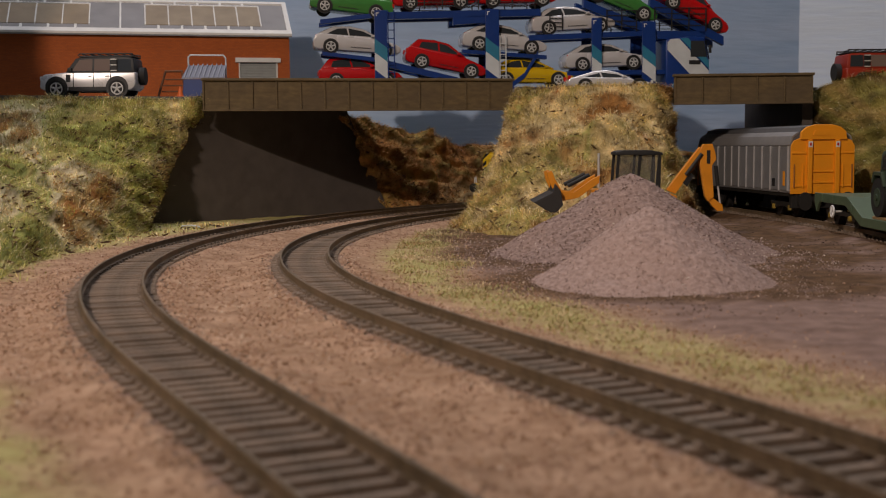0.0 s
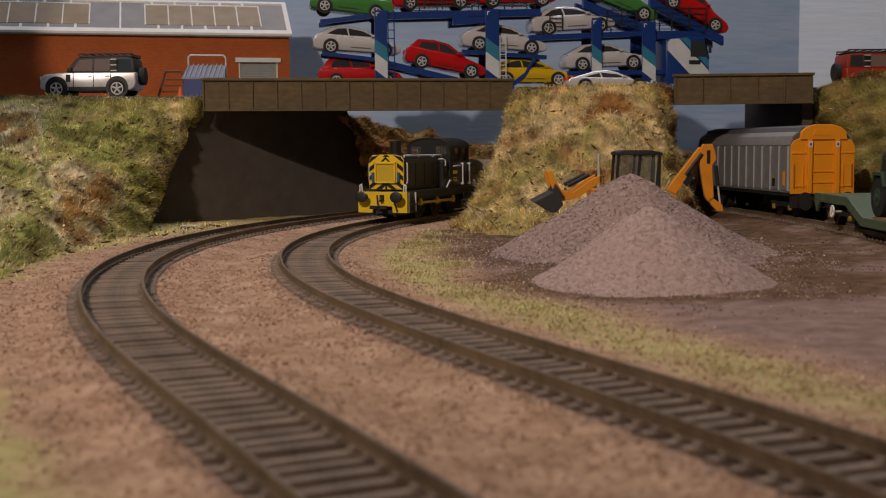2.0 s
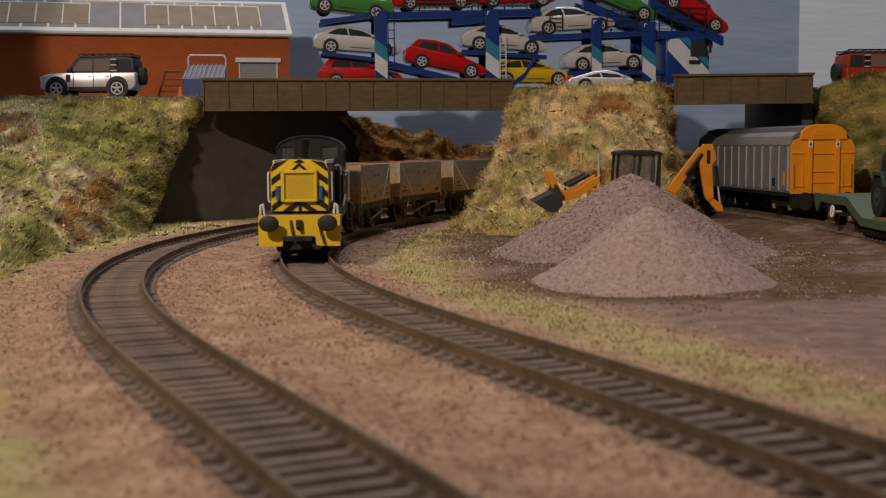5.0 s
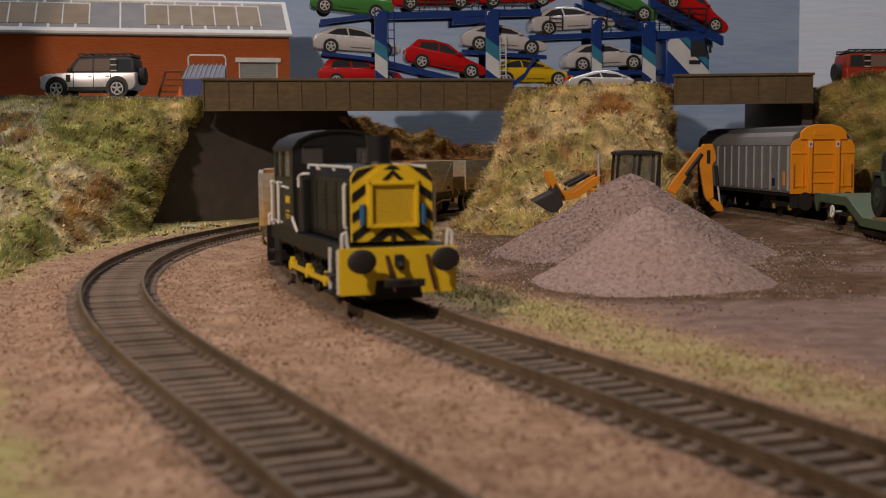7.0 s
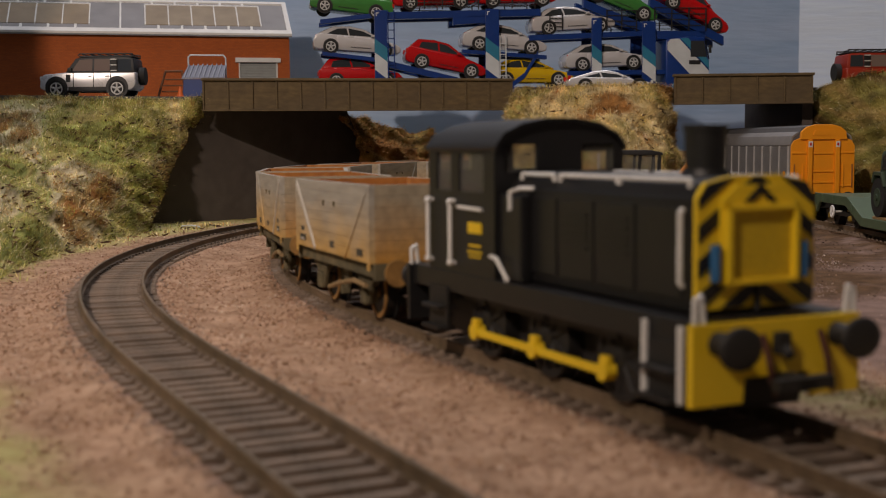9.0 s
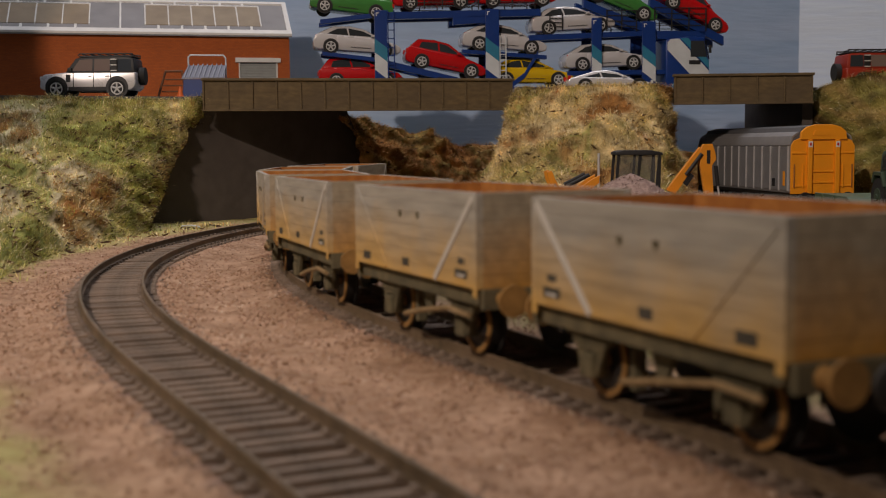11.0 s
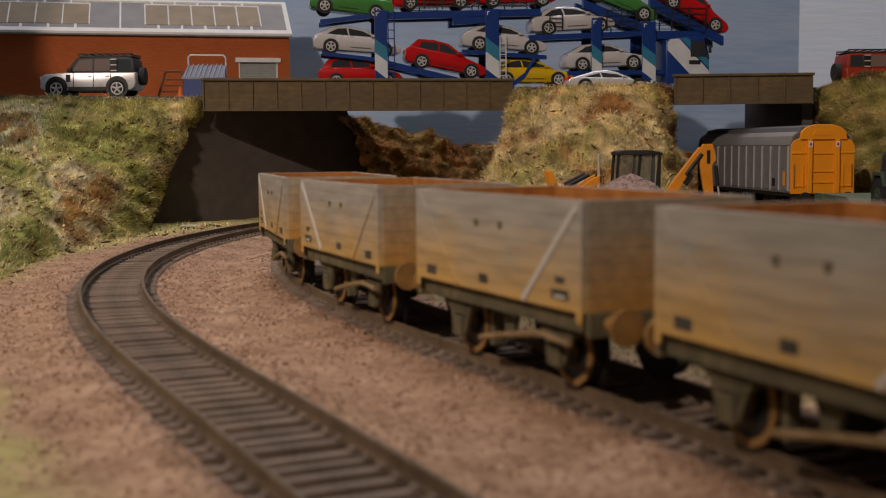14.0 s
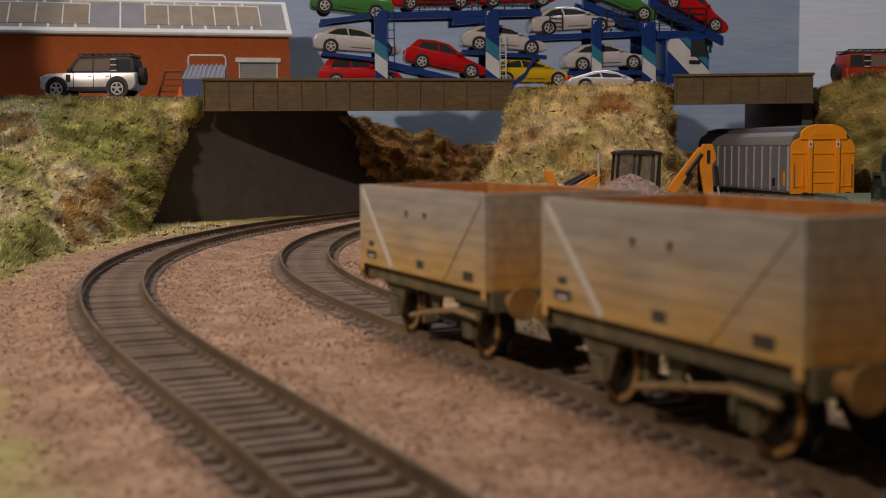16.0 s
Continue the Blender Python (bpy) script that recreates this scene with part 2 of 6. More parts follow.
# ---- tracks ----
def railway_track(line, label, s0, s1, step=5.3):
    t = thing("railway_track", place(0, 0, 0), label, "railway track", "model railway tracks", "structure")
    prof = [(a, b + 0.9) for a, b in ((-0.6, -2.5), (0.6, -2.5), (0.55, -2.25), (0.2, -2.0), (0.2, -0.62), (0.36, -0.45), (0.36, -0.08), (0.28, 0), (-0.28, 0), (-0.36, -0.08), (-0.36, -0.45), (-0.2, -0.62), (-0.2, -2.0), (-0.55, -2.25))]
    n = len(prof)
    for side in (-8.6, 8.6):
        vs, fs = [], []
        ss = np.arange(s0, s1, 4.0)
        for s in ss:
            x, y, th = line.at(s, side)
            for o, z in prof:
                vs.append(((x - math.sin(th) * o) * S, (y + math.cos(th) * o) * S, (RAIL + z) * S))
        for j in range(len(ss) - 1):
            fs += [(j * n + i, j * n + (i + 1) % n, (j + 1) * n + (i + 1) % n, (j + 1) * n + i) for i in range(n)]
        me = bpy.data.meshes.new("rail")
        me.from_pydata(vs, [], fs)
        me.materials.append(M_RAIL)
        ob = new("rail", me)
        ob.parent = t
    bm = B()
    box(bm, -1.05, 1.05, -12.2, 12.2, -1.2, 1.95, 0.2)
    for y in (-8.6, 8.6):
        for d in (-1.2, 1.2):
            box(bm, -0.75, 0.75, y + d - 0.5, y + d + 0.5, 1.9, 2.5, 0.12)
    first = part("sleeper", bm, M_SLEEPER, t)
    rng = random.Random(5)
    for i, s in enumerate(np.arange(max(s0, -260) + 4, s1 - 2, step)):
        ob = first if i == 0 else new("sleeper", first.data)
        x, y, th = line.at(s)
        ob.parent = t
        ob.matrix_basis = place(x, y, rng.uniform(-0.35, 0.08), math.degrees(th) + rng.uniform(-2, 2))
    return t


railway_track(OUTER, "weathered brown model railway track on the outside of the curve", -400, 790)
railway_track(INNER, "weathered brown model railway track on the inside of the curve", -700, 880)
railway_track(SIDING, "rusty siding track beside the earth yard", -180, 540)


# ---- bridge, road, banks, backdrop ----
ROAD = 72 + RAIL


def slab(name, corners, z0, z1, mat, label, category, kind="structure", parent=None):
    bm = B()
    prism(bm, corners, 2, z0, z1)
    ob = part(name, bm, mat, parent)
    return tagged(ob, label, category, kind=kind)


slab("road", [(-142, 712), (41, 738), (140, 708), (219, 704), (222, 905), (110, 905), (60, 852), (41, 843), (-142, 815)], ROAD - 1.5, ROAD, M_ROAD,
     "grey road deck carried over the tracks", "road")
slab("road", [(-800, 606), (-420, 644), (-262, 672), (-225, 682), (-190, 698), (-165, 707), (-142.2, 716), (-142.2, 1000), (-800, 1000)], ROAD - 5, ROAD - 2, M_ROAD,
     "grey road verge in front of the brick unit", "road")


def girder(x0, y0, x1, y1, z0, z1, label):
    ln = math.hypot(x1 - x0, y1 - y0)
    t = thing("bridge_girder", place(x0, y0, z0, math.degrees(math.atan2(y1 - y0, x1 - x0))), label, "bridge girder", "bridge girders")
    h = z1 - z0
    bm = B()
    box(bm, 0, ln, 0, 2.2, 0.8, h - 1.4, 0.1)
    part("web", bm, M_GIRDER, t)
    bm = B()
    box(bm, -0.6, ln + 0.6, -1.6, 4, h - 1.5, h, 0.25)
    part("top_flange", bm, M_GIRDER, t)
    bm = B()
    box(bm, -0.4, ln + 0.4, -1.3, 3, 0, 1.0, 0.2)
    part("bottom_flange", bm, M_GIRDER, t)
    k = max(2, round(ln / 14.5))
    bm = B()
    box(bm, -0.45, 0.45, -0.9, 0.2, 1.0, h - 1.5, 0.12)
    first = part("stiffener", bm, M_GIRDER, t)
    for i in range(k + 1):
        ob = first if i == 0 else new("stiffener", first.data)
        ob.parent = t
        ob.matrix_basis = place(0.6 + i * (ln - 1.2) / k, 0, 0)
    return t


girder(-139.6, 705, 43, 733, 61.0 + RAIL, 80.2 + RAIL, "weathered olive brown steel bridge girder with upright stiffeners")
girder(135.5, 705, 215, 700, 62.6 + RAIL, 80.3 + RAIL, "shorter weathered olive brown steel bridge girder over the siding")


def wall_quad(name, a, b, c, d, thick, mat, label):
    """A wall slab whose front face has the corners a, b (foot) and c, d (top)."""
    a, b, c, d = (Vector(p) for p in (a, b, c, d))
    nrm = (b - a).cross(d - a).normalized() * thick
    bm = B()
    n = 12
    f, k = ([[bm.verts.new(a.lerp(b, i / n).lerp(d.lerp(c, i / n), j / n) - o) for i in range(n + 1)] for j in range(n + 1)] for o in (Vector(), nrm))
    for g in (f, k):
        for j in range(n):
            for i in range(n):
                bm.faces.new((g[j][i], g[j][i + 1], g[j + 1][i + 1], g[j + 1][i]))
    for i in range(n):
        for p, q in (((0, i), (0, i + 1)), ((n, i), (n, i + 1)), ((i, 0), (i + 1, 0)), ((i, n), (i + 1, n))):
            bm.faces.new((f[p[0]][p[1]], f[q[0]][q[1]], k[q[0]][q[1]], k[p[0]][p[1]]))
    bmesh.ops.recalc_face_normals(bm, faces=bm.faces[:])
    return tagged(part(name, bm, mat, smooth=True), label, "abutment", kind="structure")


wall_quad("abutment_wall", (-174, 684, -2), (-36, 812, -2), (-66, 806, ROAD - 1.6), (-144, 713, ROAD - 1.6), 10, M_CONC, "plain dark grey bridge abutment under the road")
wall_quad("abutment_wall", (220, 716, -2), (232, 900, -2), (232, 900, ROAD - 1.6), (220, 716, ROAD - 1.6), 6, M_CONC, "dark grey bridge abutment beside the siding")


def wall_board(name, pts, z1, mat, label):
    bm = B()
    lo = [bm.verts.new((x, y, -60)) for x, y in pts]
    hi = [bm.verts.new((x, y, z1)) for x, y in pts]
    for i in range(len(pts) - 1):
        bm.faces.new((lo[i], lo[i + 1], hi[i + 1], hi[i]))
    r = bmesh.ops.extrude_face_region(bm, geom=bm.faces[:])
    for v in [e for e in r["geom"] if isinstance(e, bmesh.types.BMVert)]:
        v.co.y += 12
    bmesh.ops.recalc_face_normals(bm, faces=bm.faces[:])
    return tagged(part(name, bm, mat), label, "backdrop", kind="structure")


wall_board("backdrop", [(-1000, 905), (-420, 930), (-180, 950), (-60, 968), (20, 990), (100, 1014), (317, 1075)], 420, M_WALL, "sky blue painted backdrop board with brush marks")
wall_board("backdrop", [(317, 1075), (1000, 985)], 420, M_WALL_LIT, "sky blue backdrop board joining at the corner, its brighter light put into the colour")


# added board out of view, its outline cut to shade bank and brick unit
bm = B()
prism(bm, [(-250, 150), (-258, 192), (-263, 228), (-330, 293), (-330, 420), (-900, 420), (-900, -20), (-400, -20), (-400, 128)], 1, 398, 404)
tagged(part("backdrop_wing", bm, M_WALL), "unseen board added to cast the shade on the layout's left end", "backdrop", kind="structure")


def turf(name, stops, patch_scale=21.0, loose_pieces=True, value=1.0, deep=0.42):
    """Grass in patches of several colours, its tufts and single fibres lighter or darker."""
    m, N, L, b = nodes(name, 0.9)
    b.inputs["Specular IOR Level"].default_value = 0.2
    co, mp = N.new("ShaderNodeTexCoord"), N.new("ShaderNodeMapping")
    mp.inputs["Scale"].default_value = (1, deep, 1.1)
    L.new(co.outputs["Object"], mp.inputs["Vector"])

    def field(scale, detail):
        n = N.new("ShaderNodeTexNoise")
        n.inputs["Scale"].default_value, n.inputs["Detail"].default_value, n.inputs["Distortion"].default_value = scale, detail, 0.4
        L.new(mp.outputs[0], n.inputs["Vector"])
        return n.outputs["Fac"]
    base = field(patch_scale, 3)
    if loose_pieces:
        geo, jit = N.new("ShaderNodeNewGeometry"), N.new("ShaderNodeMath")
        jit.operation = "MULTIPLY_ADD"
        jit.inputs[1].default_value = 0.13
        off = N.new("ShaderNodeMath")
        off.operation = "SUBTRACT"
        off.inputs[1].default_value = 0.065
        L.new(base, off.inputs[0])
        L.new(geo.outputs["Random Per Island"], jit.inputs[0]), L.new(off.outputs[0], jit.inputs[2])
        base = jit.outputs[0]
    r = N.new("ShaderNodeValToRGB")
    while len(r.color_ramp.elements) < len(stops):
        r.color_ramp.elements.new(0.5)
    for e, (p, c) in zip(r.color_ramp.elements, stops):
        e.position, e.color = p, (*c, 1)
    L.new(base, r.inputs["Fac"])
    clump = N.new("ShaderNodeMapRange")
    clump.inputs["From Min"].default_value, clump.inputs["From Max"].default_value = 0.32, 0.68
    clump.inputs["To Min"].default_value, clump.inputs["To Max"].default_value = 0.5 * value, 1.4 * value
    L.new(field(115, 4), clump.inputs["Value"])
    hs = N.new("ShaderNodeHueSaturation")
    L.new(r.outputs[0], hs.inputs["Color"])
    v = clump.outputs[0]
    if loose_pieces:
        white, each, mul = N.new("ShaderNodeTexWhiteNoise"), N.new("ShaderNodeMapRange"), N.new("ShaderNodeMath")
        white.noise_dimensions = "1D"
        mul.operation = "MULTIPLY"
        each.inputs["To Min"].default_value, each.inputs["To Max"].default_value = 0.6, 1.4
        L.new(geo.outputs["Random Per Island"], white.inputs["W"]), L.new(white.outputs["Value"], each.inputs["Value"])
        L.new(v, mul.inputs[0]), L.new(each.outputs[0], mul.inputs[1])
        v = mul.outputs[0]
    L.new(v, hs.inputs["Value"])
    L.new(hs.outputs[0], b.inputs["Base Color"])
    if not loose_pieces:
        bu = N.new("ShaderNodeBump")
        bu.inputs["Strength"].default_value, bu.inputs["Distance"].default_value = 0.9, 0.0015
        L.new(field(300, 5), bu.inputs["Height"])
        L.new(bu.outputs[0], b.inputs["Normal"])
    return m


GREEN_STOPS = ((0.31, (0.17, 0.105, 0.035)), (0.37, (0.26, 0.255, 0.06)), (0.42, (0.43, 0.47, 0.14)), (0.465, (0.55, 0.44, 0.17)), (0.50, (0.46, 0.48, 0.15)), (0.545, (0.95, 0.82, 0.53)), (0.58, (0.55, 0.42, 0.17)), (0.62, (0.48, 0.21, 0.065)), (0.68, (0.38, 0.36, 0.10)))
STRAW_STOPS = ((0.31, (0.22, 0.11, 0.035)), (0.38, (0.44, 0.255, 0.085)), (0.44, (0.62, 0.455, 0.18)), (0.48, (0.40, 0.37, 0.11)), (0.53, (0.62, 0.47, 0.195)), (0.60, (0.77, 0.61, 0.31)), (0.67, (0.42, 0.21, 0.065)))
RUST_STOPS = ((0.32, (0.24, 0.10, 0.03)), (0.42, (0.60, 0.27, 0.08)), (0.50, (0.40, 0.29, 0.085)), (0.57, (0.66, 0.34, 0.12)), (0.66, (0.74, 0.50, 0.22)))
OLIVE_STOPS = ((0.33, (0.15, 0.095, 0.03)), (0.42, (0.28, 0.25, 0.065)), (0.50, (0.42, 0.29, 0.105)), (0.56, (0.34, 0.31, 0.09)), (0.64, (0.44, 0.21, 0.065)))
M_BANK = turf("bank_turf", GREEN_STOPS, loose_pieces=False, value=0.7)
M_MOUND = turf("mound_turf", STRAW_STOPS, 26.0, loose_pieces=False, value=0.7, deep=0.7)
M_OLIVE = turf("olive_turf", OLIVE_STOPS, loose_pieces=False, value=0.7)
M_BANK2 = turf("bank_brush", RUST_STOPS, loose_pieces=False, value=0.75)


def along(pts, u):
    """The point at u (0 to 1) on a polyline."""
    u = min(max(u, 0.0), 1.0) * (len(pts) - 1)
    i = min(int(u), len(pts) - 2)
    return Vector(pts[i]).lerp(Vector(pts[i + 1]), u - i)


def bank_point(feet, tops, u, v, rough, bulge):
    p, q = along(feet, u), along(tops, u)
    w = p.lerp(q, v)
    w.z = p.z + (q.z - p.z) * (v + bulge * math.sin(v * math.pi))
    k = min(1.0, v * 5) * (1.0 if v < 0.9 else 0.35 + (1 - v) * 6.5)
    d = rough * k * (n3(w.x, w.y + w.z, 26, 1) * 1.2 + n3(w.x, w.y + w.z * 1.5, 10, 2) * 0.9 + n3(w.x, w.y + w.z * 1.5, 5, 3) * 0.35)
    n = (q - p).cross(along(feet, u + 0.02) - along(feet, u - 0.02)).normalized()
    if n.z < 0:
        n = -n
    return w + n * d


def bank(name, feet, tops, mat, label, nu=90, nv=40, rough=5.0, bulge=0.0):
    vs = [bank_point(feet, tops, i / nu, j / nv, rough, bulge) * S for j in range(nv + 1) for i in range(nu + 1)]
    fs = [(j * (nu + 1) + i, j * (nu + 1) + i + 1, (j + 1) * (nu + 1) + i + 1, (j + 1) * (nu + 1) + i) for j in range(nv) for i in range(nu)]
    me = bpy.data.meshes.new(name)
    me.from_pydata([tuple(v) for v in vs], [], fs)
    me.materials.append(mat)
    for p in me.polygons:
        p.use_smooth = True
    return tagged(new(name, me), label, "embankment", kind="structure")


T = ROAD - 0.5
TL = ROAD - 4.5
BULGE_M = -0.17
BANK_L = ([(-330, 250, -3), (-200, 330, -2), (-150, 398, -1), (-160, 493, -1), (-160, 579, -1), (-154, 625, -1), (-166, 676, -1), (-176, 712, -1)],
          [(-700, 590, TL), (-420, 640, TL), (-262, 668, TL), (-225, 678, TL), (-190, 694, TL), (-168, 702, TL), (-142, 706, TL), (-140, 720, TL)])
BANK_B = ([(-36, 806, -1), (-14, 830, -1), (20, 878, -1), (70, 925, -1), (150, 975, -1), (290, 1015, -1)],
          [(-72, 800, 64), (-52, 850, 62), (-20, 910, 52), (10, 950, 46), (80, 990, 38), (270, 1045, 36)])
BANK_M = ([(118, 860, -1), (62, 790, -1), (22, 718, -1), (4, 640, -1), (26, 590, -1), (62, 560, -1), (96, 556, -1), (126, 598, -1), (140, 655, -1), (146, 720, -1), (150, 860, -1)],
          [(120, 860, T), (78, 790, T), (50, 738, T), (44, 722, T + 1), (52, 712, T + 2), (72, 704, T + 2), (100, 700, T + 2), (122, 702, T + 2), (134, 708, T), (138, 730, T), (140, 860, T)])
BANK_R = ([(224, 760, -1), (224, 700, -1), (238, 640, -1), (262, 560, -1), (296, 460, -1), (356, 360, -1), (520, 300, -1)],
          [(228, 760, 74), (224, 716, 75), (231, 702, 79), (250, 692, 83), (300, 664, 87), (420, 600, 88), (640, 540, 88)])
bank("embankment", *BANK_L, M_BANK, "grassy embankment of green and straw static grass beneath the road")
bank("embankment", *BANK_B, M_BANK2, "low brown scrub bank behind the bridge", rough=10)
bank("embankment", *BANK_M, M_MOUND, "steep mound of dry grass between the two bridge spans", nu=110, bulge=BULGE_M)
bank("embankment", *BANK_R, M_OLIVE, "grassy bank rising beside the siding bridge")
slab("bank_top", [(230, 730), (252, 706), (302, 680), (420, 620), (640, 560), (640, 900), (236, 900)], 64 + RAIL, ROAD - 1, M_OLIVE, "grassy top of the bank beside the siding", "embankment")

# heaps of stone
M_HEAP = grain("crushed_stone", (0.17, 0.115, 0.098), (0.36, 0.265, 0.235), 520, 0.95, 0.9, depth=0.0008, a2=(0.30, 0.20, 0.16), scale2=40, mix2=0.5, spec=0.2)
M_HEAP2 = grain("fine_crushed_stone", (0.25, 0.175, 0.15), (0.43, 0.32, 0.285), 620, 0.95, 0.8, depth=0.0006, a2=(0.36, 0.25, 0.21), scale2=40, mix2=0.4, spec=0.2)
for k, mat, text in ((0, M_HEAP, "tall heap of pinkish grey crushed stone in the yard"), (1, M_HEAP2, "lower heap of finer pale pink stone before the tall one")):
    cx, cy, top, rx, ry, e = HEAPS[k]
    hx, hy = list(np.arange(cx - rx * 1.2, cx + rx * 1.2, 1.3)), list(np.arange(cy - ry * 1.2, cy + ry * 1.2, 1.4))
    tagged(grid_mesh("stone_heap", hx, hy, lambda x, y: (lambda h: h - 1.5 + (0.8 * n3(x, y, 3, 5) + 0.5 * n3(x, y, 1.4, 6)) * min(1, h / 3))(heap_height(k, x, y)), mat),
           text, "stone heap", "heaps of stone", "stuff")


# ---- the train ----
def wheelset(parent, x, r, mat_rim, name="wheelset", spokes=0, disc_mat=None):
    """Axle with two flanged wheels, turning about the part's own y axis."""
    ob = new(name)
    ob.parent = parent
    ob.matrix_basis = place(x, 0, r + 0.9)
    ob.empty_display_size = 0.003
    for side in (-1, 1):
        bm = B()
        cyl(bm, (0, side * 7.1, 0), (0, side * 9.6, 0), r, n=28)
        cyl(bm, (0, side * 6.7, 0), (0, side * 7.2, 0), r + 0.8, n=28)
        part("wheel", bm, disc_mat or M_CHASSIS, ob, smooth=True)
        bm = B()
        n = 28
        ring = [[bm.verts.new((rr * math.cos(i * 6.2832 / n), side * yy, rr * math.sin(i * 6.2832 / n))) for i in range(n)]
                for rr, yy in ((r + 0.02, 9.5), (r + 0.02, 9.9), (r - 1.0, 9.9), (r - 1.0, 9.5))]
        for a, b in zip(ring, ring[1:]):
            for i in range(n):
                bm.faces.new((a[i], a[(i + 1) % n], b[(i + 1) % n], b[i]))
        part("tyre", bm, mat_rim, ob)
        bm = B()
        cyl(bm, (0, side * 9.6, 0), (0, side * 10.3, 0), 1.3, n=12)
        for k in range(spokes):
            part("spoke", bm, mat_rim, ob) if k else part("hub", bm, mat_rim, ob)
            bm = B()
            a = k * 2 * math.pi / spokes
            cyl(bm, (math.cos(a), side * 9.75, math.sin(a)), ((r - 1) * math.cos(a), side * 9.75, (r - 1) * math.sin(a)), 0.45, n=6)
        part("spoke" if spokes else "hub", bm, mat_rim, ob)
    return ob


def wagon_material(name, top, low):
    """Wagon sides: grey, dusted with rust-coloured dirt that has settled on the lower planks."""
    m, N, L, b = nodes(name, 0.72)
    co = N.new("ShaderNodeTexCoord")
    sep = N.new("ShaderNodeSeparateXYZ")
    L.new(co.outputs["Object"], sep.inputs[0])
    n = N.new("ShaderNodeTexNoise")
    n.inputs["Scale"].default_value, n.inputs["Detail"].default_value = 90, 5
    L.new(co.outputs["Object"], n.inputs["Vector"])
    add = N.new("ShaderNodeMath")
    add.operation = "MULTIPLY_ADD"
    add.inputs[1].default_value, add.inputs[2].default_value = 0.012, -0.006
    L.new(n.outputs["Fac"], add.inputs[0])
    ad2 = N.new("ShaderNodeMath")
    L.new(sep.outputs["Z"], ad2.inputs[0]), L.new(add.outputs[0], ad2.inputs[1])
    mr = N.new("ShaderNodeMapRange")
    mr.inputs["From Min"].default_value, mr.inputs["From Max"].default_value = 0.0135, 0.0275
    L.new(ad2.outputs[0], mr.inputs["Value"])
    r = N.new("ShaderNodeMix")
    r.data_type = "RGBA"
    r.inputs["A"].default_value, r.inputs["B"].default_value = (*low, 1), (*top, 1)
    L.new(mr.outputs[0], r.inputs["Factor"])
    n2 = N.new("ShaderNodeTexNoise")
    n2.inputs["Scale"].default_value, n2.inputs["Detail"].default_value = 500, 4
    mp = N.new("ShaderNodeMapping")
    mp.inputs["Scale"].default_value = (0.15, 1, 1)
    L.new(co.outputs["Object"], mp.inputs["Vector"]), L.new(mp.outputs[0], n2.inputs["Vector"])
    hs = N.new("ShaderNodeHueSaturation")
    m2 = N.new("ShaderNodeMapRange")
    m2.inputs["From Min"].default_value, m2.inputs["From Max"].default_value = 0.3, 0.7
    m2.inputs["To Min"].default_value, m2.inputs["To Max"].default_value = 0.8, 1.15
    L.new(n2.outputs["Fac"], m2.inputs["Value"]), L.new(m2.outputs[0], hs.inputs["Value"]), L.new(r.outputs["Result"], hs.inputs["Color"])
    L.new(hs.outputs[0], b.inputs["Base Color"])
    bu = N.new("ShaderNodeBump")
    bu.inputs["Strength"].default_value, bu.inputs["Distance"].default_value = 0.2, 0.0002
    L.new(n2.outputs["Fac"], bu.inputs["Height"]), L.new(bu.outputs[0], b.inputs["Normal"])
    return m


M_WAG = wagon_material("wagon_grey", (0.37, 0.35, 0.31), (0.54, 0.335, 0.095))
# ends share the dirt but run warmer: reflected light put into the colour
M_WAGEND = wagon_material("wagon_grey_end", (0.34, 0.29, 0.21), (0.50, 0.25, 0.045))
M_RUST = grain("rusty_inside", (0.30, 0.11, 0.02), (0.46, 0.20, 0.045), 300, 0.85, 0.3, a2=(0.2, 0.06, 0.02))
M_UNDER = grain("dusty_frame", (0.085, 0.075, 0.042), (0.17, 0.14, 0.075), 300, 0.85, 0.3, a2=(0.05, 0.05, 0.032))
M_RIM = grain("rusty_rim", (0.22, 0.12, 0.035), (0.36, 0.20, 0.06), 400, 0.6, 0.2)
M_MARK = paint("marking_dark", (0.085, 0.078, 0.065), 0.6, dirt=0.5)
M_MARKL = paint("marking_pale", (0.6, 0.58, 0.54), 0.6)
M_LEVER = grain("dusty_lever", (0.22, 0.15, 0.07), (0.34, 0.24, 0.12), 300, 0.85, 0.3)
WB = 36.0   # wagon wheelbase
WL = 61.5   # wagon body length


